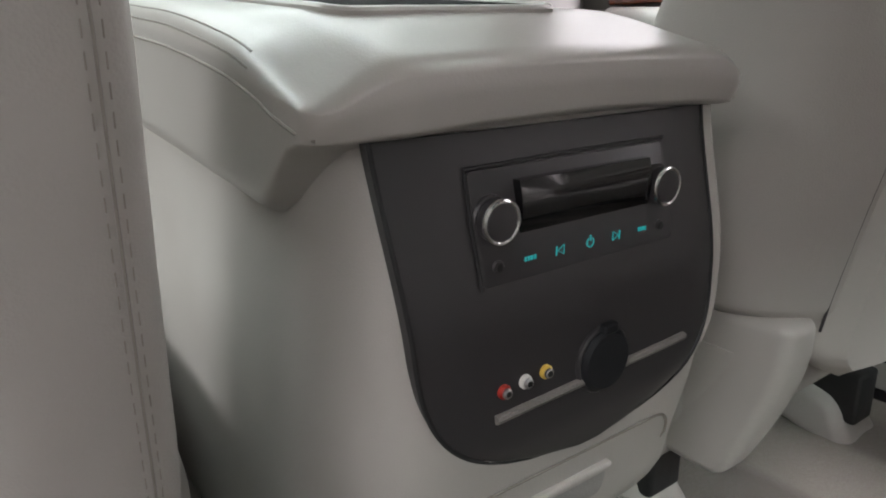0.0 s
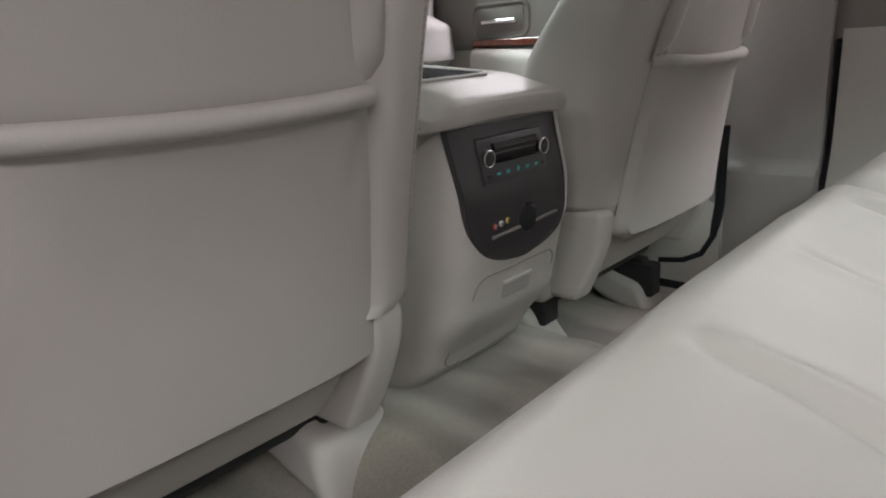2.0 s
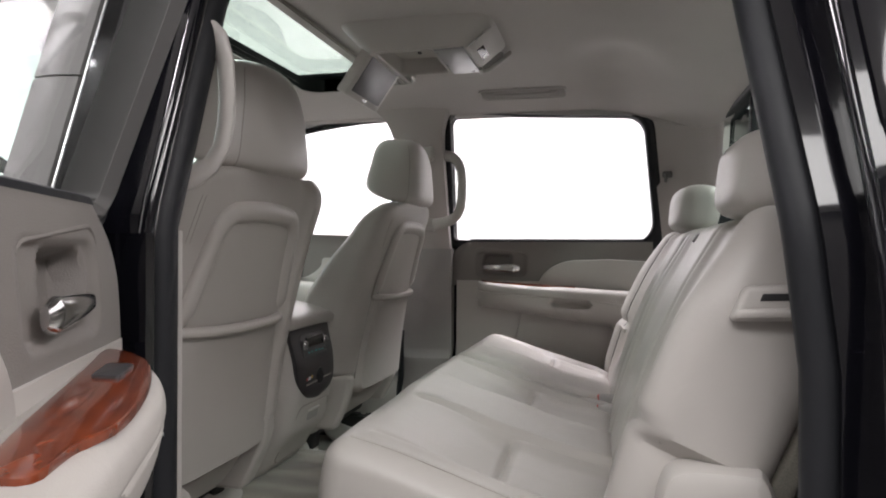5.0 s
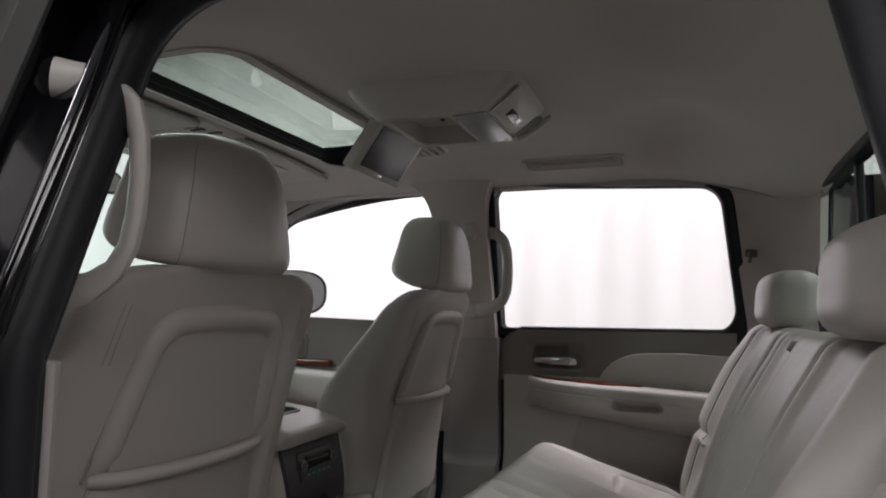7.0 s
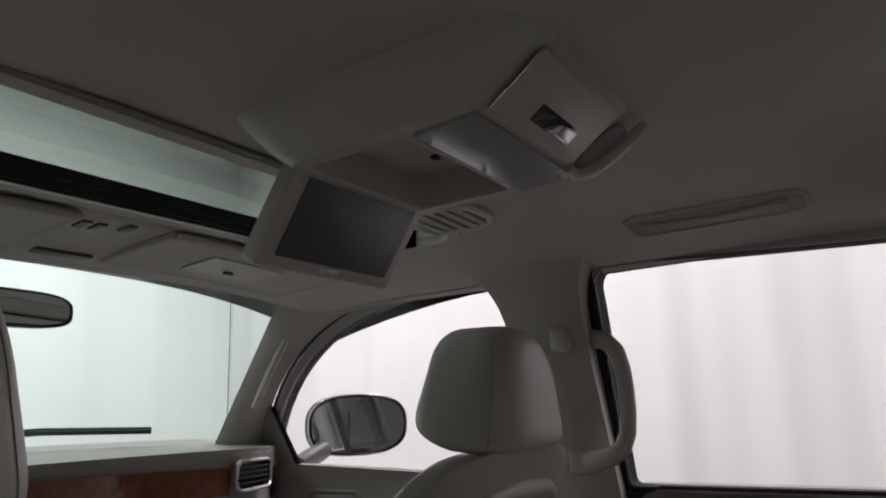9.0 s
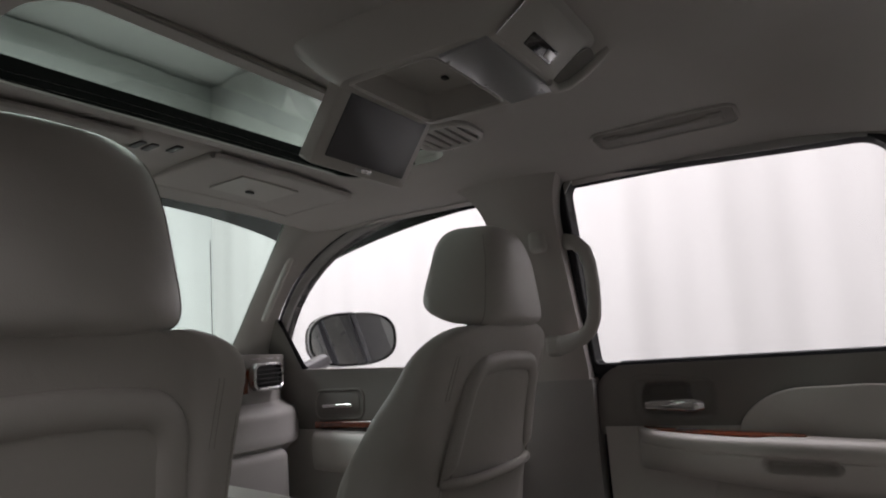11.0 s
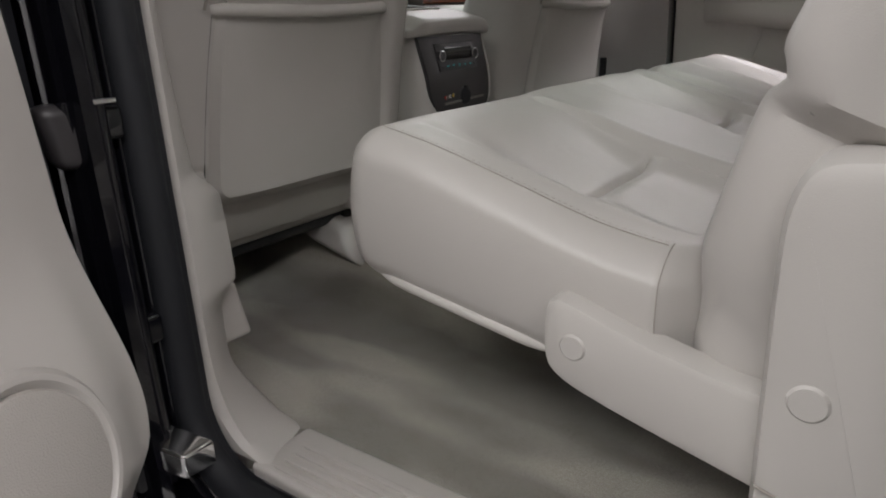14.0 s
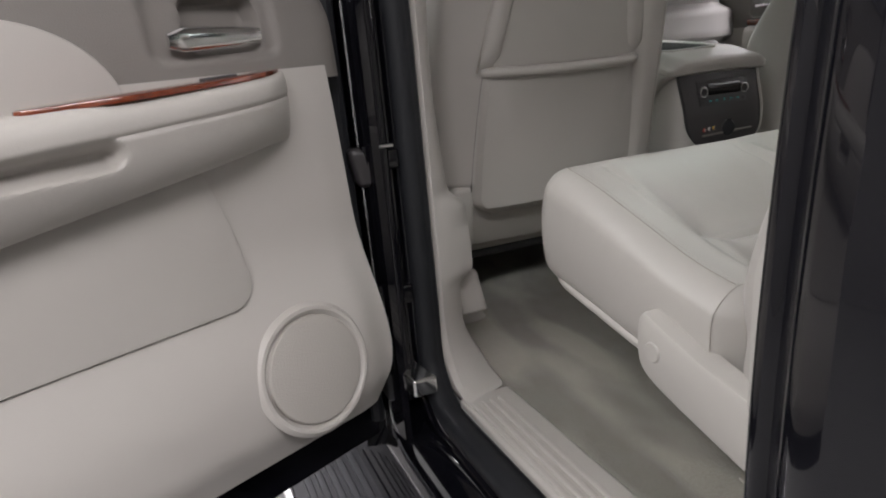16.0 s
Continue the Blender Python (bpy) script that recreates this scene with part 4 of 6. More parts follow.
def wing_mirror(s):
    root = thing("wing_mirror", (s * 1.10, 0.80, 1.36), "black wing mirror with a chrome cap", "wing mirror", "wing mirrors")
    c = Vector((s * 1.135, 0.83, 1.490))
    ax, up, back = Vector((s * 0.85, -0.53, 0)).normalized(), Vector((0, 0, 1)), Vector((-0.53 * s, -0.85, 0.0)).normalized()
    f = lambda a, b, h: tuple(c + ax * a + up * b + back * h)
    rings = [[f(a * r, b * r, h) for a, b in oval(0, 0, 0.162, 0.094, 2.7, 40)] for r, h in ((0.35, -0.10), (0.75, -0.075), (0.93, -0.04), (1.0, 0.0), (0.985, 0.012), (0.95, 0.014), (0.93, 0.004))]
    part("housing", loft(rings), GLOSS_BLACK, root)
    part("cap", loft([[f(a * r, b * r, h) for a, b in oval(0, 0, 0.163, 0.095, 2.7, 40)] for r, h in ((0.36, -0.104), (0.76, -0.079), (0.94, -0.044), (1.008, -0.02), (0.99, -0.019))]), CHROME, root, "chrome mirror cap")
    part("glass", loft([[f(a, b, h) for a, b in oval(0, 0, 0.150, 0.084, 2.7, 40)] for h in (0.003, 0.0075)]), MIRROR, root, "mirror glass")
    part("arm", tube([(s * 0.84, 0.80, 1.39), (s * 0.93, 0.85, 1.40), (s * 1.04, 0.89, 1.42)], 0.028, 10), FACIA, root)
    return root


wing_mirror(1)


# ---- front end: dash, windscreen ----
def windscreen():
    root = thing("windscreen", (0, 0.85, 1.40), "green-tinted windscreen in a beige surround", "windscreen", kind="structure")
    f = lambda a, b, c: (a * (0.675 - 0.065 * b), 0.915 - 0.295 * b + 0.16 * (1 - abs(a) ** 2.0) * (1 - 0.55 * b), 1.485 + 0.325 * b + c * 0.4)
    part("pane", sheet(lambda u, v: f(2 * u - 1, -0.12 + 1.2 * v, 0), 24, 10, (0, 0.004, 0.003)), GREEN_GLASS, root)
    for s in (1, -1):
        arc = [p for p in FRONT_WINDOW if p[1] > 1.405 and p[0] > 0.40]
        def cover(u, v):
            k = u * (len(arc) - 1)
            i = min(int(k), len(arc) - 2)
            y, z = (arc[i][0] + (arc[i + 1][0] - arc[i][0]) * (k - i) + 0.022, arc[i][1] + (arc[i + 1][1] - arc[i][1]) * (k - i) + 0.016)
            p = Vector((s * (side_x(z) - 0.012), y, z))
            q = Vector(f(s, -0.10 + 1.15 * u, 0)) + Vector((0, 0.004, 0.004))
            bow = 0.022 * math.sin(math.pi * v)
            return tuple(p.lerp(q, v) + Vector((-s * 0.75, -0.66, 0)) * bow)
        part("pillar_trim", sheet(cover, 28, 12, (s * 0.006, 0.006, 0)), CLOTH, root, "beige pillar cover")
        hp = [f(s, 0.25 + 0.5 * k / 10, 0) for k in range(11)]
        part("pillar_handle", tube([(x + s * 0.028 - s * 0.016 * math.sin(math.pi * k / 10), y - 0.046 - 0.016 * math.sin(math.pi * k / 10), z - 0.012) for k, (x, y, z) in enumerate(hp)], 0.010, 8), PLASTIC, root)
    part("header_trim", sheet(lambda u, v: (-0.68 + 1.36 * u, header_y(-0.68 + 1.36 * u) - 0.004 + 0.07 * v, roof_z(min(0.66, abs(-0.68 + 1.36 * u)), header_y(-0.68 + 1.36 * u)) + 0.002 + 0.022 * v), 20, 4, (0, 0, 0.02)), CLOTH, root)
    part("wiper", tube([(0.05, 1.105, 1.512), (0.30, 1.075, 1.515), (0.52, 0.99, 1.506)], 0.010, 6), RUBBER, root)
    return root


windscreen()


def dash_end(x):
    return 0.09 * max(0, (abs(x) - 0.60) / 0.19) ** 2


def dash():
    root = thing("dashboard", (0, 0.95, 0.9), "grey-beige dashboard with a burl wood band", "dashboard")
    def top(u, v):
        x = -0.79 + 1.58 * u
        bow = 0.10 * (1 - (x / 0.74) ** 2)
        end = 0.09 * max(0, (abs(x) - 0.60) / 0.19) ** 2
        return (x, 0.735 + end * (1 - v) + 0.45 * v + bow * (0.3 + 0.7 * v), 1.428 + 0.02 * v - 0.008 * (x / 0.74) ** 2)
    part("top_pad", sheet(top, 30, 10, (0, 0, -0.05)), TAUPE, root)
    def face(u, v):
        x = -0.79 + 1.58 * u
        z = 1.412 - 0.267 * v
        bow = 0.03 * (1 - (x / 0.74) ** 2)
        end = 0.09 * max(0, (abs(x) - 0.60) / 0.19) ** 2
        return (x, 0.735 + end + bow + 0.02 * math.sin(v * math.pi) - 0.06 * smooth01((v - 0.45) / 0.12) * (1 - smooth01((v - 0.85) / 0.15)), z)
    part("face", sheet(face, 40, 24, (0, 0.05, 0)), GREY_TRIM, root)
    part("glove_box", warp(rbox(0.36, 0.745, 1.07, 0.62, 0.12, 0.20, 0.03, 10, 2, 4), lambda x, y, z: (x, y + 0.03 * (1 - (x / 0.74) ** 2), z)), GREY_TRIM, root)
    part("wood_band", sheet(lambda u, v: (0.10 + 0.468 * u, 0.727 + 0.030 * (1 - ((0.10 + 0.468 * u) / 0.74) ** 2) + 0.004 * v, 1.402 - (0.082 - 0.02 * u) * v - 0.02 * u), 20, 4, (0, 0.01, 0)), WOOD, root, "glossy red burl wood band")
    for s in (1, -1):
        vent = part("vent", ring_frame(round_rect(s * 0.635 - 0.058, 1.333, s * 0.635 + 0.058, 1.390, 0.016, 5), 0.009, 0.022, lambda a, b, c: (a, 0.738 - c + dash_end(a), b), 0.004), STEEL, root, "silver-rimmed air vent")
        part("vent_back", plate(round_rect(s * 0.635 - 0.059, 1.332, s * 0.635 + 0.059, 1.391, 0.016, 5), 0.004, lambda a, b, c: (a, 0.738 - c + dash_end(a), b), 0.001), DARK, vent)
        for k in range(4):
            part("vane", warp(rbox(s * 0.635, 0.728, 1.344 + 0.012 * k, 0.114, 0.012, 0.003, 0.001, 6, 1, 1), lambda x, y, z: (x, y + dash_end(x), z)), FACIA, vent)
    part("cluster_hood", warp(rbox(-0.43, 0.80, 1.42, 0.40, 0.18, 0.09, 0.04, 8, 3, 3), lambda x, y, z: (x, y, z - 0.03 * ((x + 0.43) / 0.2) ** 2)), GREY_TRIM, root)
    root.location.z += 0.032
    return root


dash()


def steering_wheel():
    root = thing("steering_wheel", (-0.42, 0.62, 1.38), "dark leather-wrapped steering wheel", "steering wheel")
    c, n = Vector((-0.42, 0.54, 1.388)), Vector((0, -0.88, 0.47)).normalized()
    x = Vector((1, 0, 0))
    y = n.cross(x)
    part("rim", tube([c + x * 0.185 * math.cos(k / 36 * 2 * math.pi) + y * 0.185 * math.sin(k / 36 * 2 * math.pi) for k in range(36)], 0.014, 10, True), FACIA, root)
    part("hub", warp(rbox(0, 0, 0, 0.17, 0.15, 0.05, 0.02, 2, 2, 1), lambda a, b, h: tuple(c + x * a + y * b + n * h - n * 0.03)), VINYL, root)
    for a in (0.15, math.pi - 0.15, -math.pi / 2):
        part("spoke", tube([c + (x * math.cos(a) + y * math.sin(a)) * r - n * (0.02 - r * 0.1) for r in (0.06, 0.12, 0.185)], 0.013, 8), GREY_TRIM, root)
    part("column", tube([c - n * 0.04, c - n * 0.25], 0.045, 14), FACIA, root)
    return root


steering_wheel()


# ---- front seats ----
def back_y(z):
    s = max(0.0, (z - 0.95) / 0.5)
    return -0.006 - 0.112 * s ** 1.7


BACK_DEPTH = [(0.90, 0.20), (1.0, 0.20), (1.2, 0.165), (1.30, 0.137), (1.40, 0.104), (1.46, 0.072), (1.485, 0.03)]


def half_at(z):
    h = math.sqrt(max(0, 1 - max(0, (z - 1.405) / 0.065) ** 2.6)) if z > 1.405 else 1
    return (0.246 - 0.020 * max(0, (z - 1.2) / 0.25) - 0.012 * max(0, (1.05 - z) / 0.1)) * (0.45 + 0.55 * h)


def inner_trim(cx, a, z):
    """The driver's backrest is trimmed narrower beside the console."""
    return 0.018 * smooth01((a - 0.55) / 0.35) if cx < 0 < a else 0.0


def rear_rise(cx, a, t):
    """How far the rear face lies ahead of its middle at a of its half width."""
    power = 9.0 if cx < 0 < a else 4.6
    a2 = min(0.9995, abs(a))
    rise = t / 2 - t / 2 * (1 - a2 ** power) ** (1 / power)
    if cx < 0 < a:
        return rise - 0.016 * smooth01((a - 0.60) / 0.20) * (1 - smooth01((a - 0.97) / 0.03))
    return rise + 0.012 * a2 ** 4


def rear_y(d, z, cx=1.0):
    """The backrest's rear face, d metres from its middle."""
    return back_y(z) + rear_rise(cx, d / half_at(z), lerp_table(BACK_DEPTH, z))


def front_seat(cx):
    root = thing("front_seat", (cx, 0.2, 0.72), "grey-beige leather front bucket seat with a rear map pocket", "car seat", "front seats")
    rings = []
    zs = [0.992, 0.995, 0.998, 1.0015, 1.005, 1.010, 1.020] + list(np.linspace(1.035, 1.40, 29)) + [1.413, 1.424, 1.434, 1.443, 1.450, 1.456, 1.461, 1.465, 1.4675]
    for z in zs:
        h = math.sqrt(max(0, 1 - max(0, (z - 1.405) / 0.065) ** 2.6)) if z > 1.405 else 1
        hw, t = (0.246 - 0.020 * max(0, (z - 1.2) / 0.25) - 0.012 * max(0, (1.05 - z) / 0.1)) * (0.45 + 0.55 * h), lerp_table(BACK_DEPTH, z)
        yb = back_y(z)
        hw -= 0.014 * smooth01((1.004 - z) / 0.012)
        ring = []
        for a, b in oval(0, 0, 1, 1, 4.6, 96):
            # bolsters curl forward at the sides
            y = yb + t / 2 + t / 2 * b + (0.035 * abs(a) ** 3 * (1 - smooth01((z - 1.22) / 0.2)) if b > 0 else 0.0)
            if b < 0:
                y = yb + rear_rise(cx, a, t)
            ring.append((cx + hw * a - inner_trim(cx, a, z), y, z))
        rings.append(ring)
    back = part("backrest", loft(rings), LEATHER, root)
    # skirt below the backrest
    rings = []
    for z in np.linspace(0.860, 0.965, 12):
        k = (0.965 - z) / 0.13
        yb = 0.012 + 0.085 * k ** 1.3
        rings.append([(cx + (0.228 - 0.01 * k) * a, yb + 0.07 + 0.07 * b, z) for a, b in oval(0, 0, 1, 1, 5, 40)])
    part("skirt", loft(rings), PLASTIC, root, "beige plastic skirt")
    # raised roll framing the upper back panel
    path = []
    for k in range(9):
        z = 1.205 + 0.140 * k / 8
        path.append((-(0.158 - 0.028 * k / 8), z))
    for k in range(1, 10):
        t = k / 9 * math.pi / 2
        path.append((-0.130 + 0.048 * (1 - math.cos(t)), 1.345 + 0.052 * math.sin(t)))
    path += [(-0.05, 1.400), (0, 1.402)]
    path += [(-a, z) for a, z in reversed(path[:-1])]
    part("frame_roll", tube([(cx + a, back_y(z) + 0.003 + 0.02 * max(0, (1.245 - z) / 0.03) ** 2, z) for a, z in path], 0.0205, 14, flat=0.75), LEATHER, back, "stuffed leather roll")
    part("roll_seam", tube([(cx + a * 1.125, back_y(z) + 0.0035, z + (0.014 if abs(a) < 0.13 else 0)) for a, z in path], 0.0022, 6), SEAM, back)
    part("upper_panel", sheet(lambda u, v: (cx + (2 * u - 1) * (0.152 - 0.030 * v), back_y(1.19 + 0.208 * v) - 0.004, 1.19 + 0.208 * v), 10, 10, (0, 0.01, 0)), VINYL, back)
    # map pocket
    def pocket(u, v):
        z = 0.940 + 0.265 * v
        half = 0.187 - 0.024 * v ** 1.2
        corner = max(0, (0.12 - v) / 0.12)
        half -= 0.035 * corner ** 2
        a = 2 * u - 1
        bag = 0.010 * (1 - a ** 4) * (0.4 + 0.6 * v) + 0.004 * math.sin(v * 7) * (1 - a * a)
        crease = 0.004 * math.exp(-((abs(a) - 0.95 + 0.5 * (1 - v)) / 0.09) ** 2) * smooth01((v - 0.55) / 0.3)
        rim = smooth01((1 - abs(a)) / 0.07) * smooth01(v / 0.05)
        return (cx + a * half, rear_y(a * half, z) + 0.004 - (0.014 + bag - crease) * rim, z)
    pk = part("map_pocket", sheet(pocket, 60, 40, (0, 0.014, 0)), VINYL, root, "vinyl map pocket")
    roll = [pocket(k / 24, 1.0) for k in range(25)]
    part("pocket_roll", tube([(x, y - 0.001, z - 0.005 * math.sin(math.pi * k / 24)) for k, (x, y, z) in enumerate(roll)], 0.0095, 10), VINYL, pk, "elastic top roll")
    # Charcoal cords draw the shade in the creases beside the pocket.
    for s in (-1, 1):
        seam = [(cx + s * (0.1885 - 0.024 * ((z - 0.95) / 0.255) ** 1.2), rear_y(0.1885 - 0.024 * ((z - 0.95) / 0.255) ** 1.2, z) + 0.0004, z) for z in np.linspace(0.985, 1.205, 16)]
        part("side_seam", tube([(x, y + 0.0006, z) for x, y, z in seam], 0.0011, 6), FACIA, pk, "charcoal cord for the seam crease's shade")
    # top stitching at the shoulders and along the bolster
    for s in (-1, 1):
        line = []
        for z in np.linspace(1.345, 1.418, 14):
            hw = (0.246 - 0.020 * max(0, (z - 1.2) / 0.25)) * (0.45 + 0.55 * math.sqrt(max(0, 1 - max(0, (z - 1.405) / 0.065) ** 2.6)))
            line.append((hw, back_y(z), z))
        for k in (0.765, 0.80):
            part("shoulder_seam", tube([(cx + s * hw * k - inner_trim(cx, s * k, z), rear_y(s * hw * k, z, cx) - 0.0002, z) for hw, y, z in line], 0.0004, 6), SEAM, back)
        if s * cx > 0:
            continue
        for k in (0.925, 0.945) if cx < 0 else ():
            line = [(cx + s * half_at(z) * k - inner_trim(cx, k, z), rear_y(half_at(z) * k, z, cx) - 0.0002, z) for z in np.linspace(1.03, 1.36, 40)]
            part("bolster_stitching", stitches(line, 0.0042, 0.0030, 0.00022), STITCH, back)
        line = [(cx + s * half_at(z) * 0.935 - inner_trim(cx, 0.935, z), rear_y(half_at(z) * 0.935, z, cx) + 0.0003, z) for z in np.linspace(1.0, 1.38, 40)] if cx < 0 else None
        if line:
            part("bolster_seam", tube(line, 0.0006, 6), SEAM, back)
    # headrest
    shift = -0.006
    rings = []
    for k in range(37):
        t = k / 36
        t = 0.5 - 0.5 * math.cos(math.pi * t) if t < 0.5 else t
        z = 1.474 + 0.180 * t
        h = max(0.03, (1 - abs(2 * t - 1) ** (7.0 if t < 0.5 else 4.6 if cx < 0 else 3.4))) ** 0.45
        low = 0.16 if t < 0.5 else 0.46
        hw, hd = (0.177 - (0.050 if cx < 0 else 0.064) * t) * (1 - low + low * h), (0.088 - 0.022 * t) * (0.45 + 0.55 * h)
        yc = -0.070 - 0.010 * t + 0.02 * max(0, t - 0.6)
        rings.append([(cx + shift + hw * a * (0.87 + 0.13 * b), yc + hd * b, z + (0.40 if b > 0 else 0.20) * hd * b * (1 - t) - 0.002 * abs(a) ** 3 * t) for a, b in even_oval(2.9, 72)])
    head = part("headrest", loft(rings), LEATHER, root)
    for s in (-1, 1):
        line = []
        for ring in rings[3:33]:
            ys = [p for p in ring if p[1] < sum(q[1] for q in ring) / len(ring)]
            edge = max(abs(p[0] - cx - shift) for p in ys)
            p = min(ys, key=lambda q: abs(q[0] - cx - shift - s * edge * 0.80))
            line.append((p[0], p[1] - 0.0002, p[2]))
        part("headrest_seam", tube(line, 0.0008, 6), SEAM, head, "stitched panel seam")
        part("post", tube([(cx + shift + s * 0.07, -0.055, 1.44), (cx + shift + s * 0.07, -0.075, 1.50)], 0.007, 10), CHROME, root, "chrome headrest post")
    # cushion, base and rail covers
    part("cushion", warp(rbox(cx, 0.34, 0.945, 0.50, 0.52, 0.15, 0.05, 10, 10, 3), lambda x, y, z: (x, y, z + 0.05 * (y - 0.34) - 0.02 * max(0, 1 - ((x - cx) / 0.17) ** 2))), LEATHER, root)
    part("seat_base", rbox(cx, 0.34, 0.845, 0.40, 0.44, 0.07, 0.02), DARK, root, "dark metal seat frame")
    part("side_shield", rbox(cx, 0.34, 0.865, 0.475, 0.48, 0.06, 0.02), PLASTIC, root)
    for s in (-1, 1):
        back_edge = -0.016 if cx < 0 < s else 0.004
        wide = 0.023 if cx < 0 else 0.021
        part("lower_shield", warp(rbox(cx + s * (0.226 - wide) - inner_trim(cx, s, 1.0), (0.085 if cx < 0 else 0.052) + back_edge, 0.922, 2 * wide, 0.17 if cx < 0 else 0.10, 0.152, 0.012, 3, 4, 8, 4), lambda x, y, z: (x - s * 0.10 * max(0, 0.97 - z) * 0.6, y + 0.075 * max(0, (0.97 - z) / 0.17) ** 1.4 * max(0, 1 - y / 0.37), z)), PLASTIC, root, "beige plastic seat side shield")
        fz = floor_z(cx + s * 0.20, 0.2)
        span, at_y, up = (0.115, 0.155, 0.022) if cx < 0 else (0.078, 0.20, 0.036)
        part("rail", rbox(cx + s * 0.20, 0.34, fz + 0.055, 0.045, 0.46, 0.07, 0.006), DARK, root, "black seat rail")
        cov = warp(rbox(0, 0, 0, span, 0.15, 0.085, 0.024, 6, 6, 4, 4), lambda x, y, z: (cx + s * 0.205 + x * (1.0 + 0.25 * (0.0425 - z) / 0.085), at_y + y - 0.05 * ((0.0425 - z) / 0.085) ** 2, fz + up + z + 0.28 * y - 0.010 * math.cos(x * 24)))
        part("rail_cover", cov, PLASTIC, root, "moulded beige rail cover")
        part("rail_bolt", rbox(cx + s * 0.205, at_y - 0.045, fz + 0.084, 0.036, 0.036, 0.026, 0.006), DARK, root)
    return root


seat_driver = front_seat(-0.417)
seat_driver.location.y += 0.022
seat_passenger = front_seat(0.424)


# ---- centre console ----
def console_y(z):
    return lerp_table([(0.78, 0.125), (0.84, 0.068), (0.92, 0.016), (1.0, 0.000), (1.06, 0.004), (1.15, 0.022)], z)


def console():
    root = thing("centre_console", (0, 0.3, 0.80), "beige centre console with a black rear audio panel", "centre console")
    rings = []
    for z in np.linspace(0.785, 1.150, 34):
        yr = console_y(z)
        k = (1.15 - z) / 0.365
        hw = 0.122 + 0.006 * math.sin(k * math.pi)
        ring = []
        for a, b in oval(0, 0, 1, 1, 7.5, 72):
            depth = 0.31
            ring.append((hw * a * (1 + 0.12 * (b + 1) / 2), yr + depth + depth * b, z))
        rings.append(ring)
    part("body", loft(rings), PLASTIC, root)
    # black shield-shaped panel
    def half_width(v):
        w = 0.105 - 0.008 * v
        if v > 0.55:
            w *= max(0.0, 1 - ((v - 0.55) / 0.45) ** 3.0) ** 0.5
        return max(w, 0.012)
    def shield(u, v):
        z = 1.146 - 0.167 * v
        a = 2 * u - 1
        return (a * half_width(v) + 0.004 * max(0, a) - 0.004 + 0.005 * v, console_y(z) - 0.003 + 0.004 * abs(a) ** 6, z)
    panel = part("audio_panel", sheet(shield, 24, 40, (0, 0.008, 0)), FACIA, root, "charcoal plastic panel")
    part("panel_groove", tube([shield(0, v / 40) for v in range(41)] + [shield(1, v / 40) for v in range(40, -1, -1)], 0.0013, 6), DARK, panel)
    part("panel_rim", tube([(shield(1, v / 40)[0] + 0.0060, shield(1, v / 40)[1] + 0.0035, shield(1, v / 40)[2]) for v in range(38)], lambda t: 0.0052 - 0.0035 * t ** 4, 8), PLASTIC, root)
    f = lambda a, b, c: (a, console_y(b) - 0.003 - c, b)
    joint = [(-0.067, 1.079), (-0.068, 1.105), (-0.068, 1.131), (0.0, 1.132), (0.064, 1.132)]
    part("module", tube([f(a, b, 0.0008) for a, b in joint], 0.0009, 6), DARK, panel, "fine dark joint line")
    part("module_face", plate(round_rect(-0.067, 1.080, 0.063, 1.130, 0.003, 3), 0.0012, f, 0.0004), FACIA, panel)
    disp = sheet(lambda u, v: (-0.042 + 0.088 * u, console_y(1.111) - 0.0045 - 0.004 * math.sin(math.pi * (0.15 + 0.7 * v)), 1.098 + 0.026 * v), 8, 8, (0, 0.02, 0))
    part("display", disp, GLOSS_BLACK, panel, "glossy black display window")
    for x in (-0.056, 0.056):
        knob = part("knob", disc((x, console_y(1.11) - 0.002, 1.108), (0, -1, 0.03), 0.0096, 0.0095, 0.0015), FACIA, panel)
        part("knob_collar", disc((x, console_y(1.11) - 0.002, 1.108), (0, -1, 0.03), 0.0112, 0.003, 0.001), FACIA, knob)
        part("knob_ring", tube([(x + 0.0094 * math.cos(k / 28 * 2 * math.pi), console_y(1.11) - 0.0104, 1.1083 + 0.0094 * math.sin(k / 28 * 2 * math.pi)) for k in range(28)], 0.0012, 8, True), CHROME, knob, "chrome ring")
    g = lambda a, b, c: (a, console_y(1.088) - 0.0045 - c, b)
    z = 1.0885
    icon = 0.0007
    bars = [(-0.0385, 0.0076), (0.0385, 0.0066)]
    for x, w in bars:
        part("button_caption", join(*[rbox(x - w / 2 + w * (k + 0.5) / 4, console_y(z) - 0.0048, z, w / 4 * 0.66, icon, 0.0022, 0.0002) for k in range(4)]), TEAL, panel, "teal lit caption")
    tri = lambda x, s: tube([(x - s * 0.0024, console_y(z) - 0.0048, z), (x + s * 0.0018, console_y(z) - 0.0048, z + 0.0022), (x + s * 0.0018, console_y(z) - 0.0048, z - 0.0022)], 0.00034, 5, True)
    part("track_back", join(tri(-0.0192, 1), rbox(-0.0222, console_y(z) - 0.0048, z, 0.0007, icon, 0.0046, 0.0002)), TEAL, panel, "teal lit symbol", False)
    part("track_next", join(tri(0.0182, -1), rbox(0.0212, console_y(z) - 0.0048, z, 0.0007, icon, 0.0046, 0.0002)), TEAL, panel, "teal lit symbol", False)
    power = tube([(0.0003 + 0.0023 * math.sin(k / 20 * 5.2 + 0.55), console_y(z) - 0.0049, z + 0.0023 * math.cos(k / 20 * 5.2 + 0.55)) for k in range(21)], 0.0004, 5)
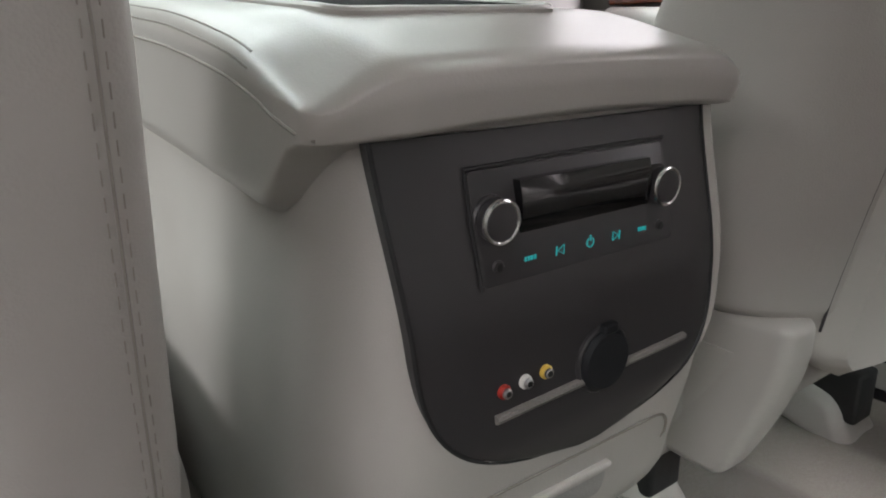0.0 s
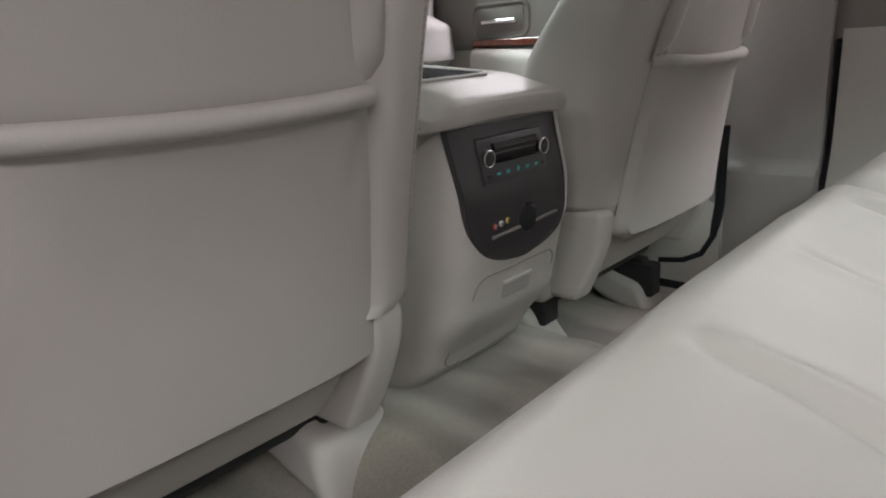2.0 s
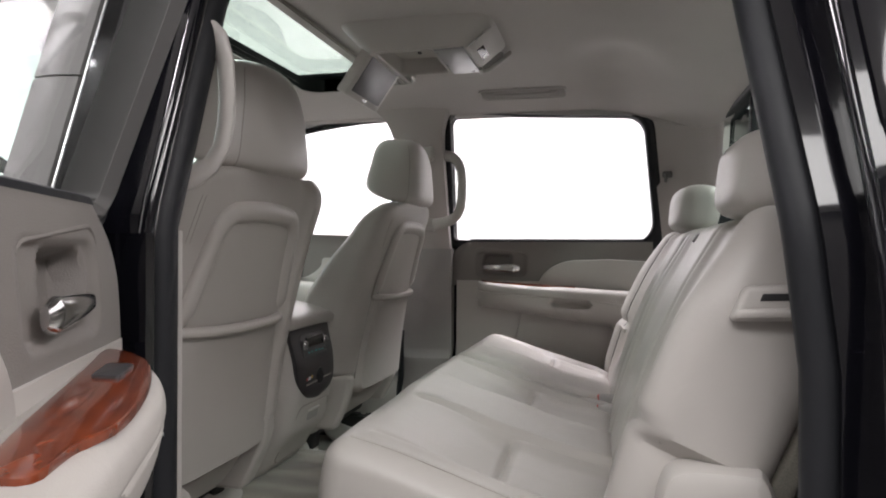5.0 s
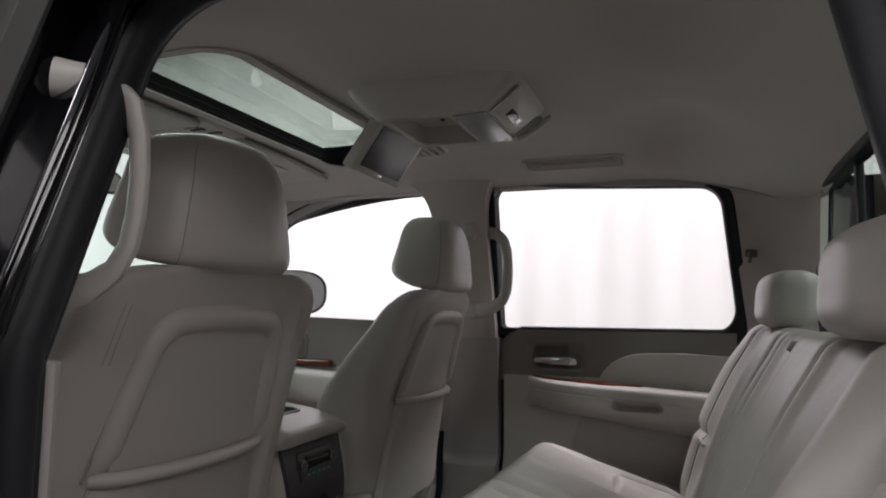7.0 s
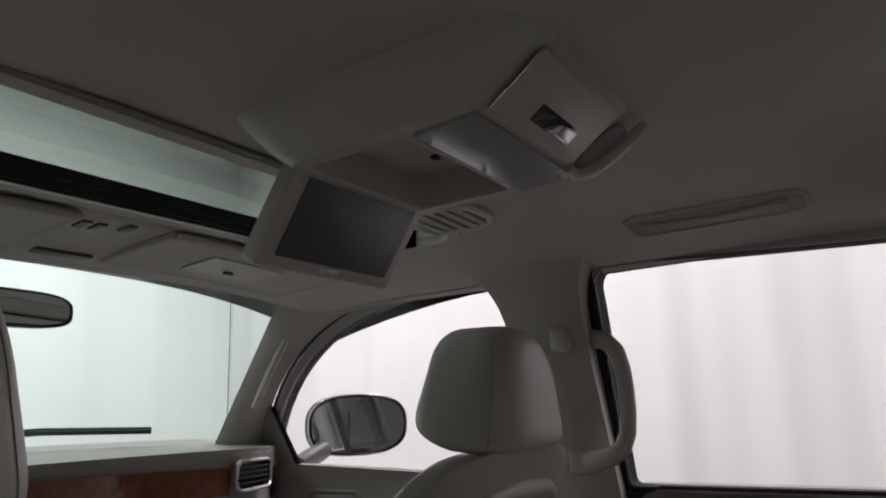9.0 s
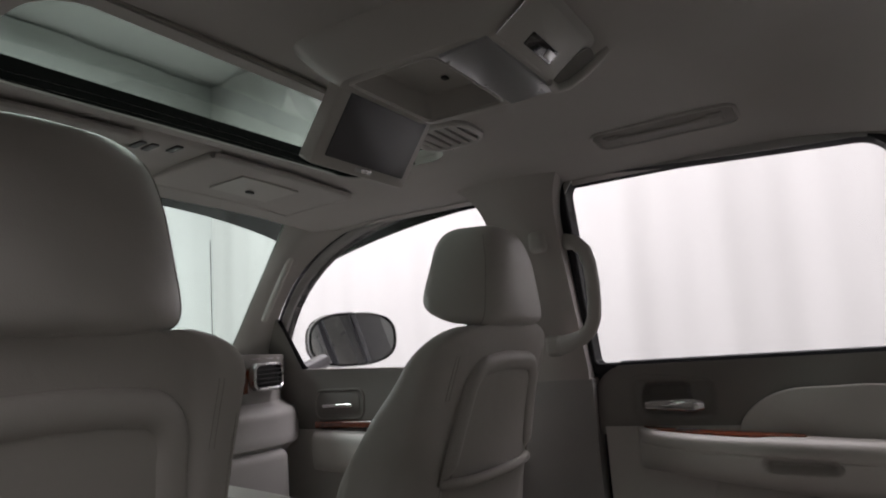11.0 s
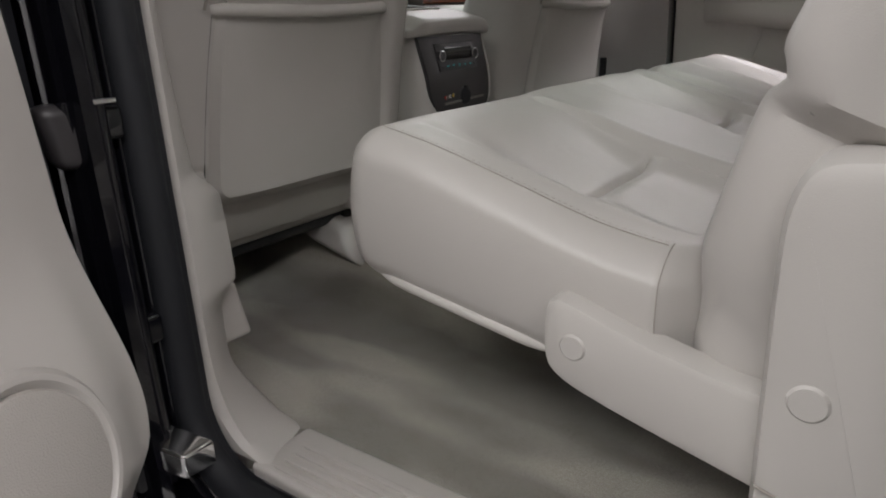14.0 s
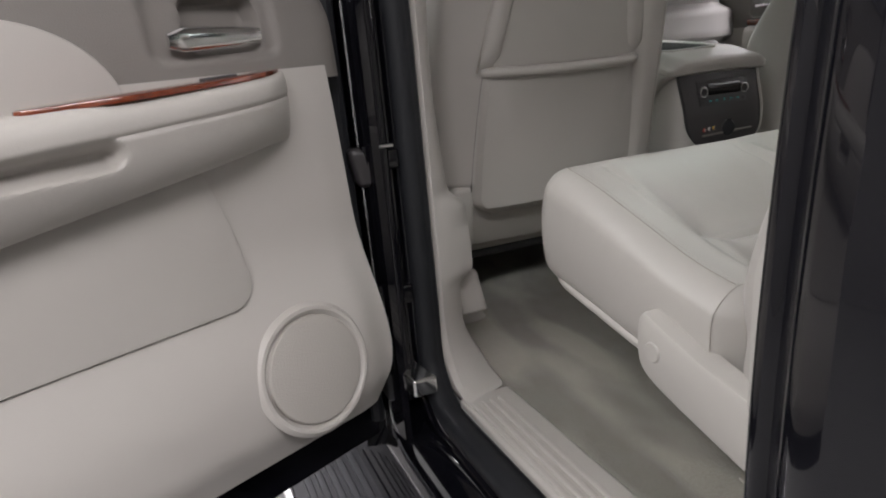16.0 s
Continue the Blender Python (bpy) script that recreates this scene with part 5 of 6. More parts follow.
    part("power_symbol", join(power, rbox(0.0003, console_y(z) - 0.0049, z + 0.0022, 0.0008, icon, 0.003, 0.0002)), TEAL, panel, "teal lit symbol")
    for x in (-0.057, 0.053):
        jack = part("headphone_jack", disc((x, console_y(z) - 0.003, z - 0.001), (0, -1, 0), 0.0034, 0.0018, 0.0006, 20), FACIA, panel)
        part("jack_hole", disc((x, console_y(z) - 0.0052, z - 0.001), (0, -1, 0), 0.0018, 0.0004, 0.0001, 14), DARK, jack)
    for x, m, zz in ((-0.0585, RED, 1.0295), (-0.0455, WHITE_JACK, 1.0305), (-0.0325, YELLOW, 1.0315)):
        y = console_y(zz) - 0.003
        jack = part("video_jack", disc((x, y, zz), (0, -1, 0), 0.0036, 0.0022, 0.0008, 20), m, panel)
        part("jack_sleeve", disc((x, y - 0.0024, zz), (0, -1, 0), 0.0026, 0.0016, 0.0005, 18), STEEL, jack)
        part("jack_hole", disc((x, y - 0.0039, zz), (0, -1, 0), 0.0015, 0.0004, 0.0001, 12), DARK, jack)
    y = console_y(1.028) - 0.003
    cap = part("socket_cap", disc((0.006, y, 1.027), (0, -1, 0), 0.0168, 0.0055, 0.002, 36), RUBBER, panel, "black rubber power-socket cap")
    part("cap_tab", rbox(0.007, y - 0.0035, 1.0445, 0.010, 0.005, 0.006, 0.0015), RUBBER, cap)
    part("cap_collar", disc((0.006, y, 1.027), (0, -1, 0), 0.0185, 0.0025, 0.001, 36), FACIA, cap)
    part("ledge", tube([(-0.064 + 0.137 * k / 20, console_y(1.0185) - 0.0035, 1.017 + 0.004 * (k / 20)) for k in range(21)], 0.0024, 8), TAUPE, panel, "thin grey ledge")
    # storage pull below
    door = part("lower_door", ring_frame(round_rect(-0.085, 0.835, 0.082, 0.968, 0.02, 5), 0.0016, 0.0012, lambda a, b, c: (a, console_y(b) - 0.0005 - c + 0.004 * abs(a / 0.1) ** 5, b), 0.0004), SEAM, root, "thin panel joint")
    # Thin raised plate; its greyer colour stands for shade in the pull's hollow.
    part("pull_shade", plate(round_rect(-0.030, 0.926, 0.030, 0.947, 0.006, 4), 0.001, lambda a, b, c: (a, console_y(b) - 0.0004 - c, b), 0.0004), GREY_TRIM, door)
    part("pull_lip", rbox(0, console_y(0.949) - 0.001, 0.949, 0.060, 0.007, 0.005, 0.002), PLASTIC, door)
    # padded lid
    def lid_shape(x, y, z):
        k = max(0.0, y / 0.62)
        h = (z - 1.112) / 0.077
        bottom = 1.112 + 0.031 * (1 - smooth01((y - 0.014) / 0.070)) - 0.011 * smooth01((y - 0.03) / 0.045)
        top = 1.189 - 0.014 * smooth01((abs(x) - 0.098) / 0.030) * (1 - smooth01(y / 0.22)) - 0.016 * (1 - smooth01((y + 0.01) / 0.115))
        set_back = 0.016 * smooth01((-0.090 - x) / 0.038) * max(0, 1 - y / 0.12)
        low = max(0.0, 1 - h / 0.6)
        return (x * (1 + 0.10 * k), y + set_back + 0.006 * low * max(0, 1 - y / 0.05), bottom + (top - bottom) * h + 0.050 * k + 0.004 * (1 - (x / 0.126) ** 2))
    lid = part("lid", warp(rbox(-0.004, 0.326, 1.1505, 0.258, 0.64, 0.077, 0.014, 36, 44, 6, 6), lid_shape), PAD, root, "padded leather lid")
    for s in (-1, 1):
        for lift, start in ((0.0, 0.010), (0.13, 0.075), (0.20, 0.080)):
            line = []
            for k in range(45):
                y = start + 0.57 * k / 44
                h = 0.14 + 0.62 * smooth01((y + 0.012) / 0.085) + lift
                out = 0.115 + 0.014 * math.sqrt(max(0, 1 - max(0, (h - 0.82) / 0.18) ** 2))
                corner = 0.014 - math.sqrt(max(0, 0.000196 - max(0, 0.020 - y) ** 2))
                line.append(lid_shape(-0.004 + s * (out - corner), y, 1.112 + 0.077 * h))
            part("lid_seam", tube(line, 0.0009 if lift == 0 else 0.0006, 6), SEAM, lid)
    on_lid = lambda a, b, c: (a, b, lid_shape(a, b, 1.189)[2] + c)
    tray = part("tray_rim", ring_frame(round_rect(-0.090, 0.082, 0.045, 0.33, 0.012, 5), 0.006, 0.0035, on_lid, 0.0015), PLASTIC, root, "thin tray rim")
    part("tray", sheet(lambda u, v: on_lid(-0.0905 + 0.136 * u, 0.0815 + 0.249 * v, 0.0012), 8, 12, (0, 0, -0.001)), FELT, tray, "flat black sheet inside the tray rim")
    root.location += Vector((0.005, 0.010, 0.006))
    return root


console()


# ---- rear bench ----
def crease(d, width, depth):
    return depth * math.exp(-(d / width) ** 2)


CUSHION_SEAMS = [(-0.55, -0.305), (-0.095, 0.095), (0.40, 0.59)]


def cushion_top(x, y):
    """Drop of the cushion's upper face below its front edge."""
    t = (-0.34 - y)
    drop = 0.016 * smooth01(t / 0.25) + 0.012 * max(0, t / 0.3)
    # raised bolsters outside the seat panels
    d = 0.0
    for a, b in CUSHION_SEAMS:
        inside = smooth01((x - a + 0.03) / 0.08) * smooth01((b - x + 0.03) / 0.08)
        d += 0.021 * inside * smooth01((-0.31 - y) / 0.19)
        fade = smooth01((-0.315 - y) / 0.03)
        for e, o in ((a, -1), (b, 1)):
            d += (crease(x - e, 0.007, 0.0055) - crease(x - e - o * 0.015, 0.010, 0.0035)) * fade
        if a < x < b:
            edge = smooth01((x - a) / 0.02) * smooth01((b - x) / 0.02)
            d += (crease(y + 0.506, 0.0045, 0.009) + 0.006 * smooth01((y + 0.53) / 0.02) * smooth01((-0.44 - y) / 0.06)) * edge
            d -= crease(y + 0.54, 0.03, 0.004) * edge
    return drop + d


def bench_cushion(x0, x1, name, label):
    root = thing(name, ((x0 + x1) / 2, -0.5, 0.88), label, "seat cushion", "rear bench cushions")
    y0, y1, zb, zt = -0.700, -0.277, 0.908, 1.079
    geo = rbox((x0 + x1) / 2, (y0 + y1) / 2, (zb + zt) / 2, x1 - x0, y1 - y0, zt - zb, 0.036 if x0 < 0 else 0.050, int((x1 - x0) / 0.0065), int((y1 - y0) / 0.0035), 6, 5)
    def shape(x, y, z):
        k = (z - zb) / (zt - zb)
        dz = 0.185 * (y + 0.29)
        top = smooth01((k - 0.55) / 0.4)
        bulge = 0.012 * math.sin(math.pi * min(1, max(0, k)))
        yy = y + bulge * smooth01((y + 0.36) / 0.07) - 0.010 * k * smooth01((y + 0.36) / 0.07)
        xx = x
        for xe, s in ((x0, -1), (x1, 1)):
            near = max(0, 1 - abs(x - xe) / 0.05)
            xx += s * bulge * 0.6 * near
            if abs(xe) > 0.5:
                xx -= s * 0.040 * smooth01((-0.622 - y) / 0.045) * smooth01((0.10 - abs(x - xe)) / 0.07)
        front = 0.010 * math.sin((x + 0.63) / 1.26 * math.pi)
        return (xx, yy + front, z + dz - cushion_top(x, y) * top + 0.004 * noise.noise(Vector((x * 9, y * 9, 3))) * top)
    body = part("cushion", warp(geo, shape), LEATHER, root)
    outer = [(x0, 1), (x1, -1)]
    for xe, s in outer:
        if abs(xe) < 0.5:
            continue
        side = [shape(xe + s * 0.030, y1 - 0.030 - 0.318 * k / 30, zt) for k in range(31)]
        part("edge_seam", tube([(x, y, z + 0.0001) for x, y, z in side], 0.0006, 6), THREAD, body)
        part("edge_stitching", stitches([(x + s * 0.006, y, z + 0.0002) for x, y, z in side], 0.0036, 0.003, 0.00028), THREAD, body)
        end = []
        for k in range(22):
            q = min(1.0, k / 10) * math.pi / 2
            end.append(shape(xe + s * 0.036 * (1 - math.sin(q)), -0.628, zt - 0.036 * (1 - math.cos(q)) - 0.008 * max(0, k - 10)))
        part("end_seam", tube([(x - s * 0.0006, y, z) for x, y, z in end], 0.0006, 6), THREAD, body)
        part("end_stitching", stitches([(x - s * 0.0004, y + 0.006, z) for x, y, z in end], 0.0036, 0.003, 0.00035), STITCH, body)
        low = [shape(xe, y1 - 0.045 - 0.21 * k / 16, zb + 0.020) for k in range(17)]
        part("lower_piping", tube([(x + s * 0.007, y, z - 0.006) for x, y, z in low], lambda t: 0.0058 * (1 - (2 * t - 1) ** 8) + 0.001, 10), PLASTIC, body, "pale edge piping")
    for a, b in CUSHION_SEAMS:
        if x0 < a and b < x1:
            part("crease_seam", tube([shape(a + 0.012 + (b - a - 0.024) * k / 24, -0.5065, zt - 0.0015) for k in range(25)], 0.0009, 6), SEAM, body)
    part("pan", rbox((x0 + x1) / 2, -0.54, 0.865, x1 - x0 - 0.18, 0.34, 0.05, 0.02), DARK, root, "dark seat pan")
    return root


bench_cushion(-0.636, 0.182, "bench_cushion", "wide grey-beige leather rear bench cushion")
bench_cushion(0.190, 0.640, "bench_cushion", "narrow grey-beige leather rear bench cushion")
BACK_DIR, BACK_OUT = Vector((0, -0.386, 0.922)), Vector((0, 0.922, 0.386))
BACK_FOOT = Vector((0, -0.668, 0.955))


def on_back(x, b, c):
    p = BACK_FOOT + BACK_DIR * b + BACK_OUT * c
    return (x, p.y, p.z)


def bench_back(x0, x1, name, label, seams, folds_at):
    root = thing(name, ((x0 + x1) / 2, -0.78, 0.95), label, "seat back", "rear bench backrests")
    length, thick = 0.485, 0.125
    geo = rbox((x0 + x1) / 2, length / 2 - 0.035, -thick / 2, x1 - x0, length + 0.07, thick, 0.040, int((x1 - x0) / 0.0075), 64, 5, 5)
    def shape(x, b, c):
        k = smooth01((c + thick) / thick)
        d = 0.0
        for a, e in seams:
            d -= 0.012 * smooth01((x - a) / 0.05) * smooth01((e - x) / 0.05) * smooth01((b - 0.02) / 0.1)
            d -= crease(x - a, 0.008, 0.007) + crease(x - e, 0.008, 0.007)
            if a < x < e:
                for f in folds_at:
                    d -= crease(b - f, 0.010, 0.008)
        d += 0.020 * math.sin(math.pi * min(1, max(0, b / length)))
        for xe in (x0, x1):
            if abs(xe) > 0.5:
                d += 0.026 * smooth01((0.15 - abs(x - xe)) / 0.11) * (1 - 0.5 * smooth01((b - 0.30) / 0.18)) * smooth01((b + 0.05) / 0.1)
                d -= 0.012 * math.exp(-((b - 0.178) / 0.012) ** 2) * smooth01((0.14 - abs(x - xe)) / 0.05)
        narrow = 0.0
        for xe, s in ((x0, 1), (x1, -1)):
            if abs(xe) > 0.5:
                narrow += s * 0.05 * max(0, (b - 0.30) / 0.185) ** 2 * max(0, 1 - abs(x - xe) / 0.20)
                narrow += s * (0.030 - 0.012 * math.sin(math.pi * min(1, max(0, b / 0.17)))) * smooth01((0.178 - b) / 0.022) * max(0, 1 - abs(x - xe) / 0.16)
        return on_back(x + narrow, b, c + d * k + 0.003 * noise.noise(Vector((x * 8, b * 8, 7))) * k)
    body = part("backrest", warp(geo, shape), LEATHER, root)
    for a, e in seams:
        for xs in (a, e):
            part("seam", tube([shape(xs, 0.04 + 0.41 * k / 24, 0.0018) for k in range(25)], 0.0013, 6), SEAM_SHADE, body, "seam cord with its shadow in the colour")
    for xe, s in ((x0, 1), (x1, -1)):
        if abs(xe) > 0.5:
            part("edge_piping", tube([shape(xe + s * 0.012, 0.18 + 0.22 * k / 20, -0.022) for k in range(21)], 0.003, 8), LEATHER, body)
            part("bolster_piping", tube([shape(xe + s * (0.006 + 0.115 * k / 14), 0.168 - 0.012 * (k / 14), -0.030 * (1 - k / 14) ** 2 + 0.0015) for k in range(15)], 0.0034, 8), LEATHER, body)
            part("bolster_seam", tube([shape(xe + s * (0.006 + 0.115 * k / 14), 0.162 - 0.012 * (k / 14), -0.030 * (1 - k / 14) ** 2 + 0.001) for k in range(15)], 0.0014, 8), SEAM, body)
    part("back_board", warp(rbox((x0 + x1) / 2, 0.235, -0.14, x1 - x0 - 0.05, 0.46, 0.03, 0.01), on_back), CARPET, root, "carpeted backing board")
    if x0 < 0 < x1:
        part("belt_notch", warp(rbox(0.0, 0.446, 0.002, 0.024, 0.020, 0.010, 0.004), lambda x, b, c: shape(x, b, c)), GREY_TRIM, body, "small plastic belt guide")
    return root


back_wide = bench_back(-0.672, 0.182, "folding_bench", "wide grey-beige leather rear bench backrest", [(-0.55, -0.30), (-0.09, 0.10)], [])
back_narrow = bench_back(0.190, 0.672, "folding_bench", "narrow grey-beige leather rear bench backrest", [(0.37, 0.58)], [])


def rear_headrest(cx):
    root = thing("rear_headrest", (cx, -0.88, 1.37), "low grey-beige leather rear headrest", "headrest", "rear headrests")
    rings = []
    for k in range(19):
        t = k / 18
        z = 1.388 + 0.118 * t
        h = max(0.03, (1 - abs(2 * t - 1) ** 4)) ** 0.42
        rings.append([(cx + 0.138 * (0.7 + 0.3 * h) * a, -0.882 - 0.012 * t + 0.060 * (0.3 + 0.7 * h) * b, z) for a, b in oval(0, 0, 1, 1, 3.0, 40)])
    part("pad", loft(rings), LEATHER, root)
    for s in (-1, 1):
        part("post", tube([(cx + s * 0.05, -0.88, 1.36), (cx + s * 0.05, -0.885, 1.40)], 0.006, 8), CHROME, root)
    return root


for cx in (-0.425, 0.435):
    rear_headrest(cx)


def belt_guide(x, s):
    root = thing("belt_guide", (x, -0.80, 1.26), "beige plastic seat belt guide on the backrest edge", "belt guide", "belt guides")
    skew = lambda a, b, c: on_back(a, b - 0.46 * (c + 0.045), c)
    part("guide", warp(rbox(x, 0.372, -0.046, 0.024, 0.044, 0.086, 0.007, 1, 1, 4), skew), PLASTIC, root)
    part("guide_lip", warp(rbox(x - s * 0.009, 0.360, -0.046, 0.014, 0.014, 0.084, 0.006, 1, 1, 4), skew), PLASTIC, root)
    part("slot", warp(rbox(x - s * 0.0115, 0.380, -0.052, 0.003, 0.009, 0.060, 0.001), skew), DARK, root)
    return root


belt_guide(-0.676, 1)


def buckle(x, tilt):
    root = thing("belt_buckle", (x, -0.64, 0.95), "black seat belt buckle with a red button", "belt buckle", "belt buckles")
    part("case", warp(rbox(x, -0.672, 0.972, 0.030, 0.05, 0.022, 0.006), lambda a, b, c: (a, b + tilt * (c - 0.96), c)), GREY_TRIM, root)
    part("button", warp(rbox(x, -0.648, 0.975, 0.020, 0.008, 0.013, 0.003), lambda a, b, c: (a, b + tilt * (c - 0.96), c)), RED, root, "red release button")
    return root


buckle(0.11, 0.2), buckle(0.215, 0.2)


# ---- side shields beside the bench ----
def side_shield():
    root = thing("seat_side_shield", (-0.66, -0.6, 0.80), "beige plastic seat side shield with a round plug", "seat shield")
    line = [(-0.735, 0.906), (-0.70, 0.907), (-0.62, 0.925), (-0.556, 0.948), (-0.545, 0.947), (-0.536, 0.936), (-0.535, 0.890), (-0.545, 0.872), (-0.58, 0.857), (-0.70, 0.826), (-0.735, 0.818)]
    part("shield", plate(smooth_line(line, 2), 0.030, lambda a, b, c: (-0.635 - c, a, b), 0.008), PLASTIC, root)
    part("plug", disc((-0.664, -0.566, 0.905), (-1, 0, 0), 0.0130, 0.0028, 0.0024), PLASTIC, root, "round screw plug")
    return root


side_shield()


def quarter_trim():
    root = thing("quarter_trim", (-0.70, -0.78, 0.70), "beige plastic trim panel beside the rear bench", "trim panel")
    line = [(-0.720, 0.83), (-0.720, 1.02), (-0.722, 1.055), (-0.732, 1.082), (-0.750, 1.092), (-0.80, 1.093), (-0.86, 1.090), (-0.86, 0.70), (-0.80, 0.70), (-0.722, 0.70), (-0.720, 0.80)]
    part("panel", plate(smooth_line(line, 3), 0.09, lambda a, b, c: (-0.605 - c, a, b), 0.016), PLASTIC, root)
    part("joint", warp(rbox(-0.6965, -0.795, 0.828, 0.002, 0.14, 0.003, 0.001), lambda x, y, z: (x, y, z + 0.32 * (y + 0.795))), SEAM, root)
    part("plug", disc((-0.694, -0.752, 0.925), (-1, 0, 0), 0.0145, 0.003, 0.0026), PLASTIC, root, "round screw plug")
    return root


quarter_trim()


# ---- overhead ----
def overhead_console():
    root = thing("overhead_console", (0.02, -0.22, 1.75), "beige overhead console with a fold-down screen", "overhead console")
    # shell: a shallow hull hung from the headliner, its rear face sloping up, its floor open for the folded screen
    rings = []
    for k in range(25):
        t = k / 24
        z = 1.834 - 0.071 * t
        s = t ** 1.3
        x0, x1, y0, y1 = -0.150 + 0.028 * s, 0.138 - 0.040 * s, -0.434 + 0.060 * s, -0.085 - 0.068 * s
        rings.append([((x0 + x1) / 2 + (x1 - x0) / 2 * a, (y0 + y1) / 2 + (y1 - y0) / 2 * b, z) for a, b in oval(0, 0, 1, 1, 7, 72)])
    for z, grow in ((1.763, 0.0), (1.7645, -0.002), (1.800, -0.004)):
        rings.append([(-0.013 + (0.094 + grow) * a, -0.233 + (0.062 + grow) * b, z) for a, b in oval(0, 0, 1, 1, 14, 72)])
    part("shell", loft(rings), PLASTIC, root)
    part("bay_latch", rbox(0.03, -0.233, 1.798, 0.010, 0.008, 0.004, 0.001), FACIA, root)
    part("bay_rim", tube([(-0.013 + 0.095 * a, -0.233 + 0.063 * b, 1.763) for a, b in oval(0, 0, 1, 1, 14, 72)], 0.0022, 6, True), PLASTIC, root)
    lens_line = [(a + 0.10 * (b + 0.335), b) for a, b in round_rect(-0.110, -0.368, 0.088, -0.301, 0.004, 4)]
    lens = part("lamp_lens", plate(lens_line, 0.004, lambda a, b, c: (a, b, 1.7635 - c), 0.002), LENS, root, "clear plastic lamp lens")
    for x in (-0.090, 0.005):
        part("lamp_stud", disc((x, -0.306, 1.7595), (0, 0, -1), 0.0028, 0.002, 0.0006, 12), CHROME, lens)
    slope = lambda a, b, c: (a + 0.18 * b, -0.3995 - 0.743 * b - 0.67 * c, 1.7865 + 0.67 * b - 0.743 * c)
    face = part("rear_face", plate(round_rect(-0.102, -0.032, 0.062, 0.032, 0.005, 4), 0.0025, slope, 0.0012), PLASTIC, root)
    part("face_edge", tube([slope(-0.103, -0.032 + 0.046 * k / 6, 0.002) for k in range(7)], 0.0009, 6), STEEL, face, "bright edge line")
    part("disc_slot", plate(round_rect(-0.050, -0.021, 0.026, -0.003, 0.002, 3), 0.0015, lambda a, b, c: slope(a, b, c + 0.0022), 0.0005), GLOSS_BLACK, face, "dark disc slot")
    part("slot_label", plate(round_rect(0.000, -0.018, 0.023, -0.007, 0.001, 2), 0.0008, lambda a, b, c: slope(a, b, c + 0.0037), 0.0003), STEEL, face)
    scoop_line = [(0.064, -0.034), (0.080, -0.036), (0.098, -0.022), (0.108, 0.002), (0.112, 0.026), (0.066, 0.030)]
    # No hollow here: the finger scoop's shade is a flat taupe plate.
    part("scoop", plate(smooth_line(scoop_line, 2), 0.002, slope, 0.001), TAUPE, root, "flat taupe plate for the finger scoop's shade")
    lip = [slope(a, b, 0.002) for a, b in ((0.060, -0.037), (0.082, -0.039), (0.101, -0.025), (0.112, 0.001), (0.117, 0.028), (0.118, 0.044))]
    part("scoop_lip", tube(lip, lambda t: 0.0045 + 0.004 * math.sin(math.pi * t), 10), PLASTIC, root)
    # screen
    scr_o, scr_x, scr_u = Vector((0.004, -0.100, 1.682)), Vector((1, 0, 0)), Vector((0, -0.060, 0.086)).normalized()
    scr_n = scr_x.cross(scr_u).normalized()
    f = lambda a, b, c: tuple(scr_o + scr_x * a + scr_u * b + scr_n * c)
    scr = part("screen_body", plate(round_rect(-0.106, -0.004, 0.106, 0.106, 0.006, 4), 0.022, lambda a, b, c: f(a, b, c - 0.022), 0.004), PLASTIC, root, "beige fold-down screen case")
    part("display", plate(round_rect(-0.086, 0.012, 0.090, 0.102, 0.002, 2), 0.0012, lambda a, b, c: f(a, b, c + 0.0004), 0.0004), SCREEN, scr, "dark grey display")
    part("badge", plate(round_rect(-0.018, 0.003, 0.018, 0.009, 0.002, 3), 0.001, lambda a, b, c: f(a, b, c + 0.0003), 0.0003), STEEL, scr)
    part("hinge", tube([f(-0.09, 0.108, -0.012), f(0.09, 0.108, -0.012)], 0.010, 10), PLASTIC, scr)
    return root


LENS = material("frosted_lens", (0.30, 0.30, 0.305), 0.3, vary=0.05, grain=0.3, grain_scale=300)
overhead_console()


def grab_recess(s):
    root = thing("roof_grab_handle", (s * 0.53, -0.41, 1.76), "beige fold-up roof grab handle above the window", "grab handle", "grab handles")
    hold = lambda a, b, c: (s * a, b, roof_z(a, b) - c)
    part("pocket", ring_frame(round_rect(0.462, -0.540, 0.540, -0.292, 0.020, 5), 0.006, 0.004, hold, 0.002), CLOTH, root)
    # Flat floor; the pocket's shade is in its darker colour.
    part("pocket_floor", plate(round_rect(0.463, -0.539, 0.539, -0.293, 0.020, 5), 0.002, hold, 0.0005), CLOTH_SHADED, root)
    grip = [(s * (0.498 + 0.010 * math.sin(math.pi * k / 20)), -0.315 - 0.20 * k / 20, roof_z(0.50, -0.4) - 0.002) for k in range(21)]
    part("grip", tube(grip, 0.013, 12, flat=0.3), CLOTH_SHADED, root)
    for y in (-0.322, -0.508):
        part("mount", warp(rbox(s * 0.505, y, 0, 0.05, 0.028, 0.010, 0.004), lambda a, b, c: (a, b, roof_z(a, b) + c)), CLOTH_SHADED, root)
    return root


grab_recess(1)


